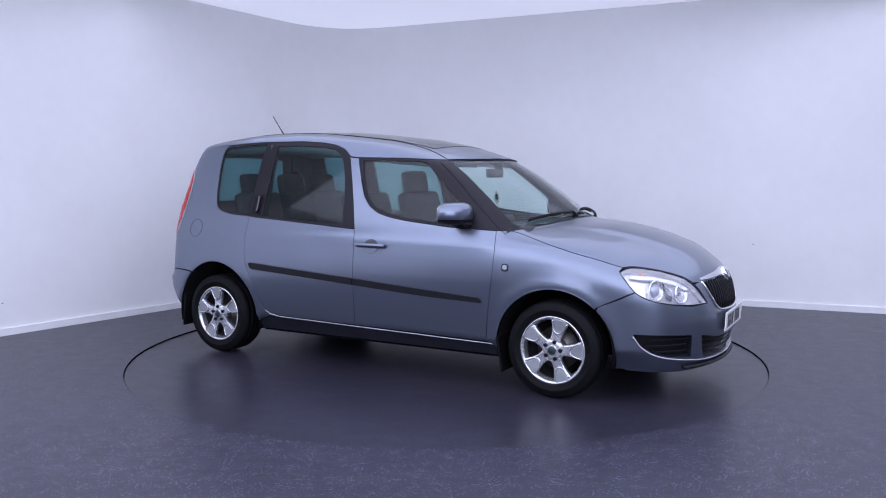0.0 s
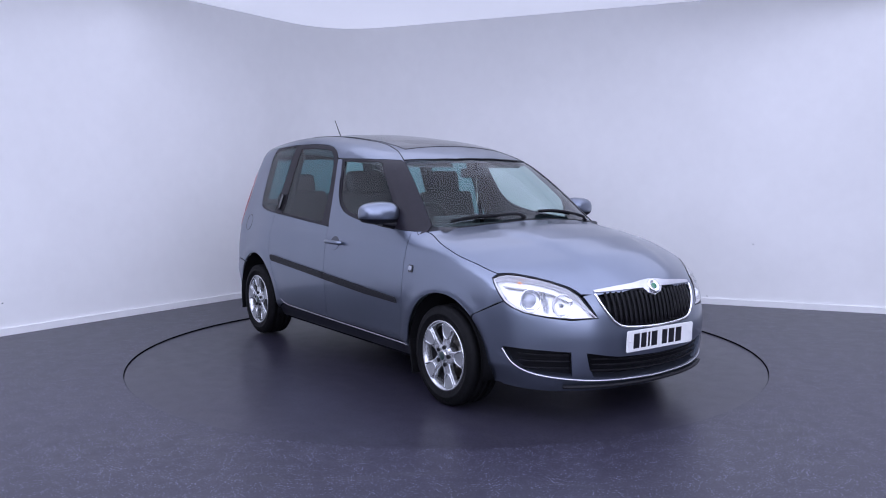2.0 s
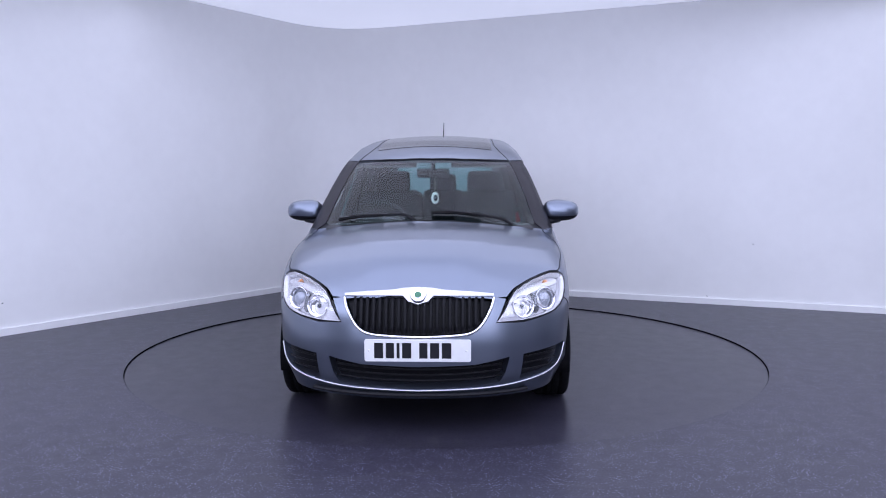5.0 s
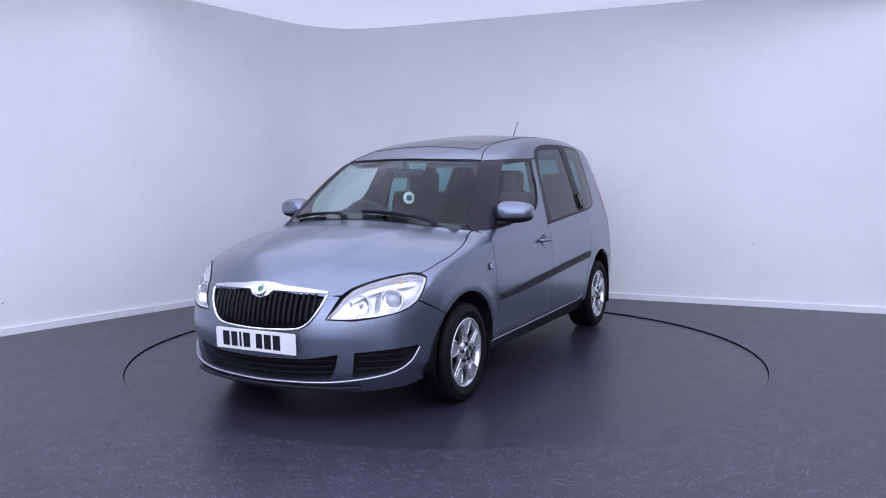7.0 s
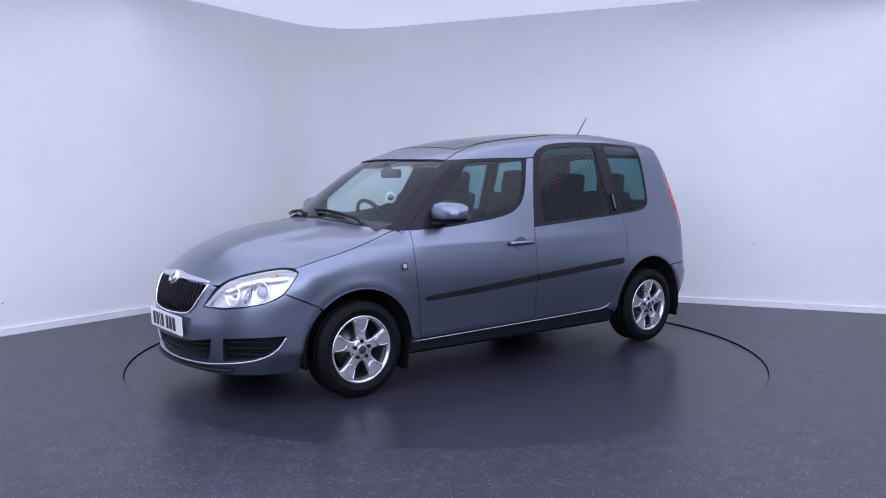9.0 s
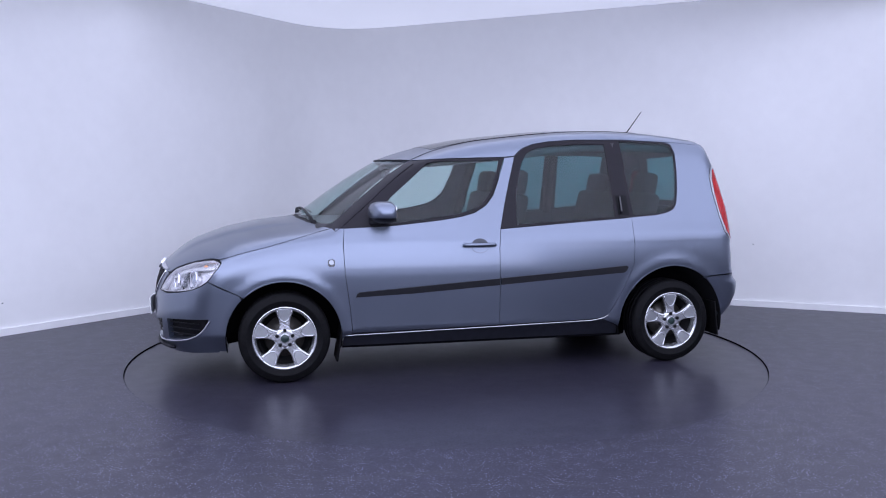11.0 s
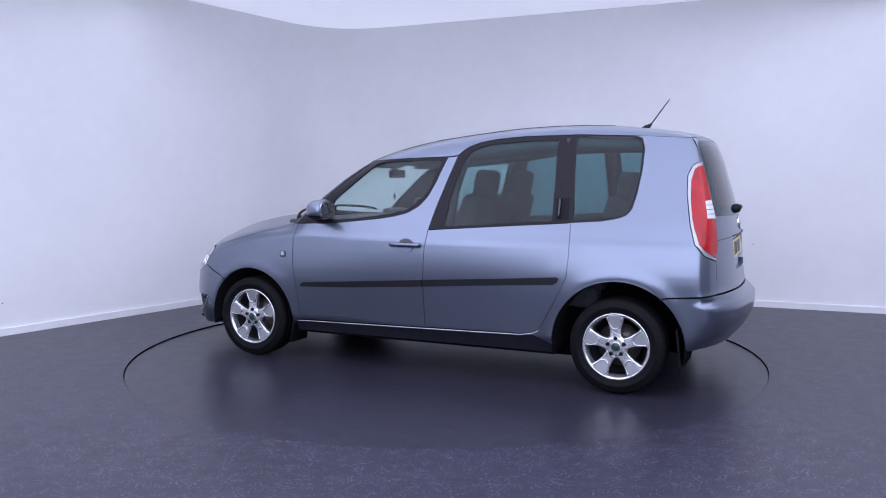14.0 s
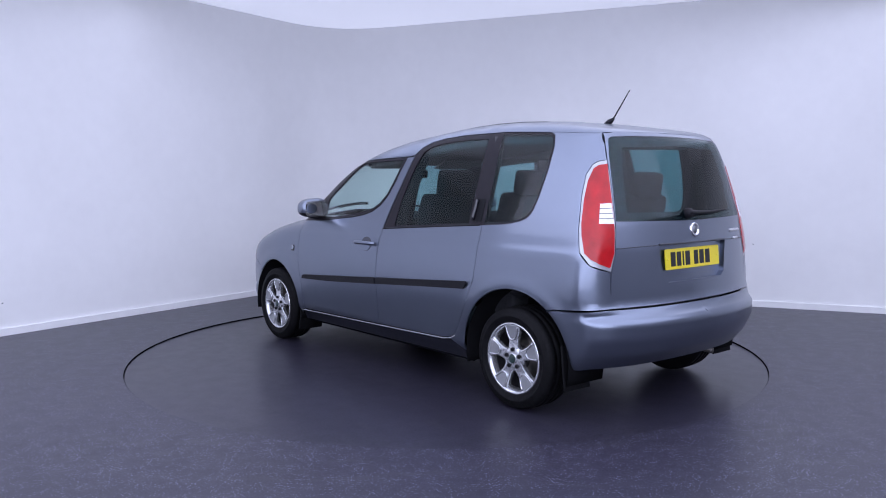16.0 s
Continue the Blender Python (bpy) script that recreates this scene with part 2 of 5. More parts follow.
def plate(bm, outline, thickness, m=None, bevel=0.0):
    """A flat plate: outline in x, y, thick along z."""
    m = m or Matrix()
    lo = [bm.verts.new(m @ Vector((x, y, 0))) for x, y in outline]
    hi = [bm.verts.new(m @ Vector((x, y, thickness))) for x, y in outline]
    n = len(lo)
    top = bm.faces.new(hi)
    bm.faces.new(lo[::-1])
    for i in range(n):
        bm.faces.new((lo[i], lo[(i + 1) % n], hi[(i + 1) % n], hi[i]))
    bmesh.ops.recalc_face_normals(bm, faces=bm.faces)
    if bevel:
        bmesh.ops.bevel(bm, geom=list(top.edges), offset=bevel, segments=2, profile=0.5, affect="EDGES")
    return bm


def rounded(w, h, r, n=5):
    pts = []
    for cx, cy, a0 in ((w / 2 - r, h / 2 - r, 0), (-w / 2 + r, h / 2 - r, 90), (-w / 2 + r, -h / 2 + r, 180), (w / 2 - r, -h / 2 + r, 270)):
        for i in range(n + 1):
            a = math.radians(a0 + 90 * i / n)
            pts.append((cx + r * math.cos(a), cy + r * math.sin(a)))
    return pts


# ---- the room ----
CORNER, WEST_END, EAST_END = Vector((-1.333, 3.806)), Vector((-7.6, -5.39)), Vector((9.0, -0.585))
ROOM_H, BEND, FLOOR_Z = 3.0, 0.75, 0.007  # the turntable lies a little lower than the floor


def wall_line(offset=0.0):
    """The two visible walls with the soft bend between them, as seen from above; offset outwards."""
    to_w, to_e = (WEST_END - CORNER).normalized(), (EAST_END - CORNER).normalized()
    a, b = CORNER + to_w * BEND, CORNER + to_e * BEND
    pts = [WEST_END + (a - WEST_END) * (i / 6) for i in range(6)]
    for i in range(49):
        t = i / 48
        pts.append(a * (1 - t) ** 2 + CORNER * 2 * t * (1 - t) + b * t * t)
    pts += [b + (EAST_END - b) * (i / 6) for i in range(1, 7)]
    out = []
    for i, p in enumerate(pts):
        d = (pts[min(i + 1, len(pts) - 1)] - pts[max(i - 1, 0)]).normalized()
        out.append(p + Vector((-d.y, d.x)) * offset)
    return out


def ribbon_wall(inner, outer, z0, z1):
    bm = bmesh.new()
    rows = [[bm.verts.new((p.x, p.y, z)) for p in line] for line, z in ((inner, z0), (inner, z1), (outer, z1), (outer, z0))]
    n = len(inner)
    for i in range(n - 1):
        for k in range(4):
            a, b = rows[k], rows[(k + 1) % 4]
            bm.faces.new((a[i], a[i + 1], b[i + 1], b[i]))
    for i in (0, n - 1):
        bm.faces.new([r[i] for r in rows])
    bmesh.ops.recalc_face_normals(bm, faces=bm.faces)
    return bm


def build_room():
    tagged(mesh_object("wall_studio", ribbon_wall(wall_line(0), wall_line(0.15), -0.05, ROOM_H + 0.02), WALL_PAINT, smooth=False),
           "smooth white painted studio wall bending softly round the corner", "wall", kind="structure")
    tagged(mesh_object("baseboard", ribbon_wall(wall_line(-0.019), wall_line(-0.001), 0.0, 0.066), SKIRTING, smooth=False),
           "low white painted baseboard along the studio wall", "baseboard", kind="structure")
    to_w, to_e = (WEST_END - CORNER).normalized(), (EAST_END - CORNER).normalized()
    for along, d, z in ((4.72, to_e, 0.62), (3.98, to_w, 0.27), (4.3, to_e, 0.085)):
        p = CORNER + d * along
        bm = bmesh.new()
        box(bm, (0.014, 0.006, 0.006), pose(p.x, p.y, z, 0, 12, math.degrees(math.atan2(d.y, d.x))), 0.002)
        tagged(mesh_object("wall_mark", bm, CHARCOAL), "small dark chip in the white wall paint", "wall mark", kind="structure")
    # plain walls that close the room behind the camera
    back = [((-7.6, -5.39), (-7.6, -9.0), "wall_west"), ((-7.6, -9.0), (9.0, -9.0), "wall_south"), ((9.0, -9.0), (9.0, -0.585), "wall_east")]
    for (x0, y0), (x1, y1), name in back:
        bm = bmesh.new()
        length = math.hypot(x1 - x0, y1 - y0)
        ang = math.degrees(math.atan2(y1 - y0, x1 - x0))
        m = pose((x0 + x1) / 2, (y0 + y1) / 2, ROOM_H / 2, 0, 0, ang) @ pose(0, -0.075, 0)
        box(bm, (length, 0.15, ROOM_H + 0.04), m)
        tagged(mesh_object(name, bm, GREY_WALL, smooth=False), "plain mid grey painted studio wall", "wall", kind="structure")
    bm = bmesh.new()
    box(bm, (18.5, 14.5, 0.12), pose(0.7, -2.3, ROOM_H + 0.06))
    tagged(mesh_object("ceiling", bm, CEILING_PAINT, smooth=False), "white studio ceiling with an even glow added to it", "ceiling", kind="structure")
    # floor sheet with a round opening for the turntable
    bm = bmesh.new()
    n = 128
    ring = [bm.verts.new((2.2305 * math.cos(2 * math.pi * i / n), 2.2305 * math.sin(2 * math.pi * i / n), FLOOR_Z)) for i in range(n)]
    low = [bm.verts.new((v.co.x, v.co.y, -0.05)) for v in ring]
    far = []
    for i in range(n):
        a = 2 * math.pi * i / n
        c, s = math.cos(a), math.sin(a)
        k = min((9.3 - 0.0) / abs(c) if abs(c) > 1e-6 else 99, 9.3 / abs(s) if abs(s) > 1e-6 else 99)
        far.append(bm.verts.new((k * c, k * s, FLOOR_Z)))
    for i in range(n):
        j = (i + 1) % n
        bm.faces.new((ring[i], far[i], far[j], ring[j]))
        bm.faces.new((low[i], ring[i], ring[j], low[j]))
    bmesh.ops.recalc_face_normals(bm, faces=bm.faces)
    for f in bm.faces:
        if abs(f.normal.z) > 0.5 and f.normal.z < 0:
            f.normal_flip()
    sheet = tagged(mesh_object("floor", bm, FLOOR, smooth=False), "dark grey speckled vinyl studio floor with a low sheen", "floor", kind="structure")
    # the step down to the disc is coloured black to stand for its shade
    lip = lathe([(2.2303, FLOOR_Z - 0.0006), (2.2290, FLOOR_Z - 0.001), (2.2290, -0.04), (2.2303, -0.04)], 160, axis="z")
    part("floor_edge", lip, PIT, sheet, "cut edge of the floor round the sunken disc, blackened for its shade", smooth=False)
    bm = bmesh.new()
    box(bm, (5.2, 5.2, 0.04), pose(0, 0, -0.09))
    tagged(mesh_object("pit_floor", bm, PIT, smooth=False), "black recess below the turntable gap", "recess", kind="structure")
    # lamp fixtures
    for lx, ly, sx, sy, watts in CEILING_LAMPS:
        bm = bmesh.new()
        for dx, dy, w, d in ((0, sy / 2 + 0.008, sx + 0.032, 0.016), (0, -sy / 2 - 0.008, sx + 0.032, 0.016), (sx / 2 + 0.008, 0, 0.016, sy), (-sx / 2 - 0.008, 0, 0.016, sy)):
            box(bm, (w, d, 0.07), pose(lx + dx, ly + dy, ROOM_H - 0.035))
        tagged(mesh_object("ceiling_light", bm, SKIRTING, smooth=False), "white framed flat light panel on the studio ceiling", "ceiling light", group="ceiling light panels")


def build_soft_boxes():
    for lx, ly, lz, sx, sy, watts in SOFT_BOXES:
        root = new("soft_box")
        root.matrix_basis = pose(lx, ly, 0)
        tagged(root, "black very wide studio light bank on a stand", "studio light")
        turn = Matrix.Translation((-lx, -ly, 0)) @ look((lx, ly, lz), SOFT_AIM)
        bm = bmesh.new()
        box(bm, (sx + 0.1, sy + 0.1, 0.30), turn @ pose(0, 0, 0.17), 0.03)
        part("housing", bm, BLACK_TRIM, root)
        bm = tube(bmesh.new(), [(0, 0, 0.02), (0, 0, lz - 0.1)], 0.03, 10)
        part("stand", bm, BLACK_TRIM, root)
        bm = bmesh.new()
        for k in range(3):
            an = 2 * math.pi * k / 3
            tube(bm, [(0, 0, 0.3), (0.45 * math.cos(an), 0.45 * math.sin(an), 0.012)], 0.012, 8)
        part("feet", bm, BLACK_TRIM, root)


def build_turntable():
    bm = lathe([(0.0001, -0.003), (1.1, -0.003), (2.2225, -0.003), (2.2260, -0.005), (2.2260, -0.055)], 160, axis="z")
    for f in bm.faces:
        if abs(f.normal.z) > 0.5 and f.normal.z < 0:
            f.normal_flip()
    ob = mesh_object("turntable", bm, DISC, smooth=False)
    edge = lathe([(2.2215, -0.0026), (2.2262, -0.0040), (2.2264, -0.03)], 160, axis="z")
    part("edge_ring", edge, DISC, ob, "worn vinyl edge strip of the disc", smooth=False)
    return tagged(ob, "large round turntable disc of dark scuffed vinyl sunk in the floor", "turntable")


# ---- the car's outer skin: one smooth implicit surface, x forward, y left, z up ----
def smooth_table(pts, lo, hi, width):
    xs = np.linspace(lo, hi, 801)
    p = sorted(pts)
    ys = np.interp(xs, [a for a, b in p], [b for a, b in p])
    n = max(1, int(width / (xs[1] - xs[0])))
    ker = np.exp(-0.5 * (np.arange(-3 * n, 3 * n + 1) / n) ** 2)
    pad = np.concatenate([2 * ys[0] - ys[3 * n:0:-1], ys, 2 * ys[-1] - ys[-2:-3 * n - 2:-1]])
    return xs, np.convolve(pad, ker / ker.sum(), "valid")


TOP = smooth_table([(2.6, 0.25), (2.2, 0.58), (2.12, 0.69), (1.99, 0.79), (1.895, 0.848), (1.69, 0.921), (1.49, 0.964),
                    (1.30, 0.99), (1.22, 1.005), (1.10, 1.09), (0.96, 1.192), (0.80, 1.298), (0.66, 1.378), (0.58, 1.415),
                    (0.47, 1.452), (0.39, 1.474), (0.27, 1.504), (0.07, 1.542), (-0.13, 1.566), (-0.33, 1.588),
                    (-0.53, 1.606), (-0.73, 1.615), (-0.93, 1.616), (-1.13, 1.607), (-1.34, 1.586), (-1.54, 1.558),
                    (-1.74, 1.522), (-2.3, 1.40)], -2.3, 2.6, 0.03)
SIDE = smooth_table([(-0.2, 0.62), (0.2, 0.750), (0.27, 0.790), (0.30, 0.812), (0.36, 0.816), (0.42, 0.8215), (0.50, 0.828), (0.58, 0.8335), (0.66, 0.834), (0.72, 0.8305), (0.78, 0.823), (0.84, 0.813),
                     (0.872, 0.808), (0.90, 0.796), (0.97, 0.776), (1.05, 0.75), (1.43, 0.62), (1.5, 0.592), (1.8, 0.46)], -0.2, 1.8, 0.013)
PLAN = smooth_table([(2.5, 0.60), (2.1, 0.80), (1.9, 0.885), (1.68, 0.945), (1.3, 0.985), (0.9, 1.0), (-1.15, 1.0), (-1.55, 0.968),
                     (-1.8, 0.955), (-2.1, 0.90), (-2.4, 0.84)], -2.4, 2.5, 0.08)
NOSE = smooth_table([(-0.2, 2.0), (0.12, 2.03), (0.19, 2.105), (0.27, 2.136), (0.36, 2.150), (0.45, 2.153), (0.58, 2.14), (0.68, 2.125), (0.9, 2.1), (1.8, 2.0)], -0.2, 1.8, 0.02)
TAIL = smooth_table([(-0.2, 1.70), (0.2, 1.80), (0.27, 1.882), (0.36, 1.962), (0.45, 2.004), (0.535, 2.010), (0.575, 1.955), (0.62, 1.935), (0.9, 1.915),
                     (1.05, 1.89), (1.36, 1.80), (1.48, 1.757), (1.8, 1.62)], -0.2, 1.8, 0.012)


def table(tab, v):
    return np.interp(v, tab[0], tab[1])


def skin(p):
    """Below zero inside the car's body, above zero outside it."""
    x, y, z = p[..., 0], np.abs(p[..., 1]), p[..., 2]
    xe = x + 0.43 * y * y
    ridge = 1 / (1 + np.exp((y - (0.27 + 0.2 * (2.0 - x))) / 0.018))  # raised middle of the bonnet
    ridge = 0.013 * ridge / (1 + np.exp((1.28 - x) / 0.04)) / (1 + np.exp((x - 1.98) / 0.04))
    top = z - (table(TOP, xe) - 0.11 * y * y + ridge)
    top = top / np.sqrt(1 + ((table(TOP, xe + 0.03) - table(TOP, xe - 0.03)) / 0.06) ** 2)
    bulge = 0
    for wx, wr in ((1.309, 0.375), (-1.309, 0.412)):
        r = np.hypot(x - wx, z - 0.282)
        bulge = bulge + 0.006 * np.exp(-((r - wr) / 0.045) ** 2) * (z > 0.1)
    side = y - table(SIDE, z) * table(PLAN, x) - bulge
    nose = x - (table(NOSE, z) - 0.30 * y ** 2 - 0.55 * y ** 4)
    tail = -x - (table(TAIL, z) - 0.16 * y ** 2 - (0.12 + 0.11 / (1 + np.exp((z - 0.575) / 0.008))) * y ** 4)
    k = 0.028
    f = np.stack([top, side, nose, tail])
    m = f.max(0)
    return m + k * np.log(np.exp((f - m) / k).sum(0))


def cast(o, d, near=0.0, far=3.5):
    """Where rays from o along d first meet the skin."""
    o, d = np.asarray(o, float), np.asarray(d, float)
    o, d = np.broadcast_arrays(o, d)
    s = np.full(o.shape[:-1], near)
    ok = np.zeros(s.shape, bool)
    for _ in range(220):
        v = skin(o + d * s[..., None])
        ok |= v < 0
        if ok.all():
            break
        s = np.where(ok, s, s + np.clip(v * 0.55, 0.002, 0.2))
    a, b = s - 0.12, s.copy()
    for _ in range(26):
        m = (a + b) / 2
        inside = skin(o + d * m[..., None]) < 0
        a, b = np.where(inside, a, m), np.where(inside, m, b)
    return o + d * b[..., None]


def skin_normal(p):
    e, g = 2e-3, []
    for ax in np.eye(3):
        g.append(skin(p + e * ax) - skin(p - e * ax))
    g = np.stack(g, -1)
    return g / np.linalg.norm(g, axis=-1, keepdims=True)


class View:
    """A flat drawing plane round the car: (s, z) seen from the bearing phi (0: from the nose, 90: from its left, 180: from the tail), or (x, y) from above."""

    def __init__(self, phi=None):
        a = math.radians(phi or 0)
        self.out = np.array((0, 0, 1.0)) if phi is None else np.array((math.cos(a), math.sin(a), 0))
        self.e = np.array((1.0, 0, 0)) if phi is None else np.array((math.sin(a), -math.cos(a), 0))
        self.up = np.array((0, 1.0, 0)) if phi is None else np.array((0, 0, 1.0))

    def flat(self, pts):
        pts = np.asarray(pts, float)
        return np.stack([pts @ self.e, pts @ self.up], -1)

    def onto(self, st):
        st = np.asarray(st, float)
        o = st[..., :1] * self.e + st[..., 1:] * self.up + 3.2 * self.out
        return cast(o, -self.out, 0.2, 6.0)


SIDE_VIEW, FRONT_VIEW, REAR_VIEW, TOP_VIEW = View(90), View(0), View(180), View(None)


# ---- panels cut out of the skin ----
from mathutils.geometry import delaunay_2d_cdt


AXIS_X, AXIS_Y = -0.1167, -0.0684  # the middle of the wheelbase, seen from the turntable's axis
HUB_X, HUB_Z, ARCH_F, ARCH_R = 1.309, 0.282, 0.354, 0.388


def dense(poly, d=0.02, closed=True):
    p = np.asarray(poly, float)
    out = []
    for i in range(len(p) if closed else len(p) - 1):
        a, b = p[i], p[(i + 1) % len(p)]
        n = max(1, int(np.ceil(np.linalg.norm(b - a) / d)))
        out += [a + (b - a) * k / n for k in range(n)]
    if not closed:
        out.append(p[-1])
    return np.array(out)


def inset(poly, g):
    p = np.asarray(poly, float)
    area = 0.5 * np.sum(p[:, 0] * np.roll(p[:, 1], -1) - np.roll(p[:, 0], -1) * p[:, 1])
    d = np.roll(p, -1, 0) - np.roll(p, 1, 0)
    d /= np.linalg.norm(d, axis=1, keepdims=True) + 1e-12
    return p + g * np.sign(area) * np.stack([-d[:, 1], d[:, 0]], 1)


def in_poly(q, poly):
    x, y = q[:, 0][:, None], q[:, 1][:, None]
    a, b = poly, np.roll(poly, -1, 0)
    cond = (a[:, 1] > y) != (b[:, 1] > y)
    xi = a[:, 0] + (y - a[:, 1]) * (b[:, 0] - a[:, 0]) / np.where(np.abs(b[:, 1] - a[:, 1]) < 1e-12, 1e-12, b[:, 1] - a[:, 1])
    return (cond & (x < xi)).sum(1) % 2 == 1


def skin_data(view, outline, holes=(), lift=0.0, depth=0.012, gap=0.0018, step=0.03):
    """A panel of the skin: outer face, inner face and rim, with true normals."""
    loops = [inset(dense(outline), gap)] + [dense(h) for h in holes]
    pts, edges = [], []
    for lp in loops:
        k = len(pts)
        pts += list(lp)
        edges += [(k + i, k + (i + 1) % len(lp)) for i in range(len(lp))]
    rim = np.array(pts)
    lo, hi = rim.min(0), rim.max(0)
    gx, gy = np.meshgrid(np.arange(lo[0] + step / 2, hi[0], step), np.arange(lo[1] + step / 2, hi[1], step))
    gx[1::2] += step / 2
    grid = np.stack([gx.ravel(), gy.ravel()], 1)
    if len(grid):
        keep = in_poly(grid, loops[0])
        for h in loops[1:]:
            keep &= ~in_poly(grid, h)
        grid = grid[keep]
        if len(grid):
            far = np.min(np.linalg.norm(grid[:, None] - rim[None], axis=2), 1) > 0.5 * step
            pts += list(grid[far])
    res = delaunay_2d_cdt([Vector(p) for p in pts], edges, [], 0, 1e-6)
    v2 = np.array([tuple(v) for v in res[0]])
    tri = np.array([f for f in res[2] if len(f) == 3])
    mid = v2[tri].mean(1)
    keep = in_poly(mid, loops[0])
    for h in loops[1:]:
        keep &= ~in_poly(mid, h)
    tri = tri[keep]
    P = view.onto(v2)
    tri = tri[(np.abs(P) < 3).all(1)[tri].all(1)]
    used = np.unique(tri)
    remap = np.full(len(P), -1)
    remap[used] = np.arange(len(used))
    P, tri = P[used], remap[tri]
    N = skin_normal(P)
    fn = np.cross(P[tri[:, 1]] - P[tri[:, 0]], P[tri[:, 2]] - P[tri[:, 0]])
    flip = (fn * N[tri].mean(1)).sum(1) < 0
    tri[flip] = tri[flip][:, ::-1]
    O, I = P + lift * N, P + (lift - depth) * N
    seen = {}
    for f in tri:
        for a, b in ((f[0], f[1]), (f[1], f[2]), (f[2], f[0])):
            seen[(int(a), int(b))] = True
    border = [e for e in seen if (e[1], e[0]) not in seen]
    verts, faces, norms, mats = [O, I], [], [], []
    n = len(O)
    for f in tri:
        faces.append(tuple(int(i) for i in f)); norms.append(N[f]); mats.append(0)
        g = f[::-1]
        faces.append(tuple(int(i) + n for i in g)); norms.append(-N[g]); mats.append(1)
    extra = []
    for a, b in border:
        k = 2 * n + len(extra)
        q = [O[b], O[a], I[a], I[b]]
        extra += q
        nn = np.cross(q[1] - q[0], q[3] - q[0])
        nn /= np.linalg.norm(nn) + 1e-12
        faces.append((k, k + 1, k + 2, k + 3)); norms.append(np.tile(nn, (4, 1))); mats.append(0)
    if extra:
        verts.append(np.array(extra))
    return np.concatenate(verts), faces, norms, mats


def mirrored(data):
    v, faces, norms, mats = data
    s = np.array((1, -1, 1))
    return v * s, [f[::-1] for f in faces], [n[::-1] * s for n in norms], mats


def joined(a, b):
    """Two mirrored halves as one mesh, welded along the middle."""
    k = len(a[0])
    on = np.abs(a[0][:, 1]) < 2.5e-3
    for v in (a[0], b[0]):
        v[on, 1] = 0
    faces, norms, mats = [], [], []
    for data, shift in ((a, 0), (b, k)):
        for f, n, m in zip(*data[1:]):
            if len(f) == 4 and on[list(f)].all():
                continue
            faces.append(tuple(i if on[i] else i + shift for i in f)); norms.append(n); mats.append(m)
    return np.concatenate([a[0], b[0]]), faces, norms, mats


def data_object(name, data, mats, parent, label=""):
    v, faces, norms, idx = data
    me = bpy.data.meshes.new(name)
    me.from_pydata([tuple(p) for p in v], [], faces)
    for m in mats:
        me.materials.append(m)
    me.polygons.foreach_set("material_index", idx)
    me.polygons.foreach_set("use_smooth", [True] * len(faces))
    me.normals_split_custom_set([tuple(n) for f in norms for n in f])
    ob = new(name, me)
    ob.parent = parent
    if label:
        tagged(ob, label)
    return ob


def skin_panel(name, view, outline, mat, parent, inner=None, both="pair", label="", **how):
    """both: pair (left and right objects), one (as drawn), join (two halves as one mesh). parent may be a (left, right) pair."""
    mats = [mat, inner or PAINT_DARK]
    data = skin_data(view, outline, **how)
    pl, pr = parent if isinstance(parent, tuple) else (parent, parent)
    if both == "one":
        return data_object(name, data, mats, pl, label)
    if both == "join":
        return data_object(name, joined(data, mirrored(data)), mats, pl, label)
    return data_object(name, data, mats, pl, label), data_object(name, mirrored(data), mats, pr, label)


def skin_rim(name, view, outline, depth, mat, parent, lift=0.0, label=""):
    """The upright wall of a recess that follows an outline into the body, on both sides of the car."""
    p = view.onto(dense(outline))
    n = skin_normal(p)
    o, q = p + lift * n, p + (lift - depth) * n
    pl, pr = parent if isinstance(parent, tuple) else (parent, parent)
    for s, par in ((1, pl), (-1, pr)):
        bm = bmesh.new()
        rows = [(bm.verts.new(u * (1, s, 1)), bm.verts.new(w * (1, s, 1))) for u, w in zip(o, q)]
        for k in range(len(rows)):
            g, h = rows[k], rows[(k + 1) % len(rows)]
            bm.faces.new((g[0], h[0], h[1], g[1]))
        bmesh.ops.recalc_face_normals(bm, faces=bm.faces)
        bmesh.ops.solidify(bm, geom=list(bm.faces), thickness=0.002)
        part(name, bm, mat, par, label)


def on_skin(view, pts, lift=0.0, d=0.02, closed=False):
    p = view.onto(dense(pts, d, closed))
    return p + lift * skin_normal(p)


def skin_tube(name, view, pts, radius, mat, parent, both="pair", lift=0.0, label="", closed=False, flat=1.0):
    p = on_skin(view, pts, lift, 0.02, closed)
    out = []
    pl, pr = parent if isinstance(parent, tuple) else (parent, parent)
    for s, par in ((1, pl), (-1, pr)) if both == "pair" else ((1, pl),):
        out.append(part(name, tube(bmesh.new(), p * (1, s, 1), radius, 8, closed, flat), mat, par, label))
    return tuple(out) if both == "pair" else out[0]


def arc(cx, cz, r, a0, a1, n=24):
    return [(cx + r * math.cos(math.radians(a0 + (a1 - a0) * i / n)), cz + r * math.sin(math.radians(a0 + (a1 - a0) * i / n))) for i in range(n + 1)]


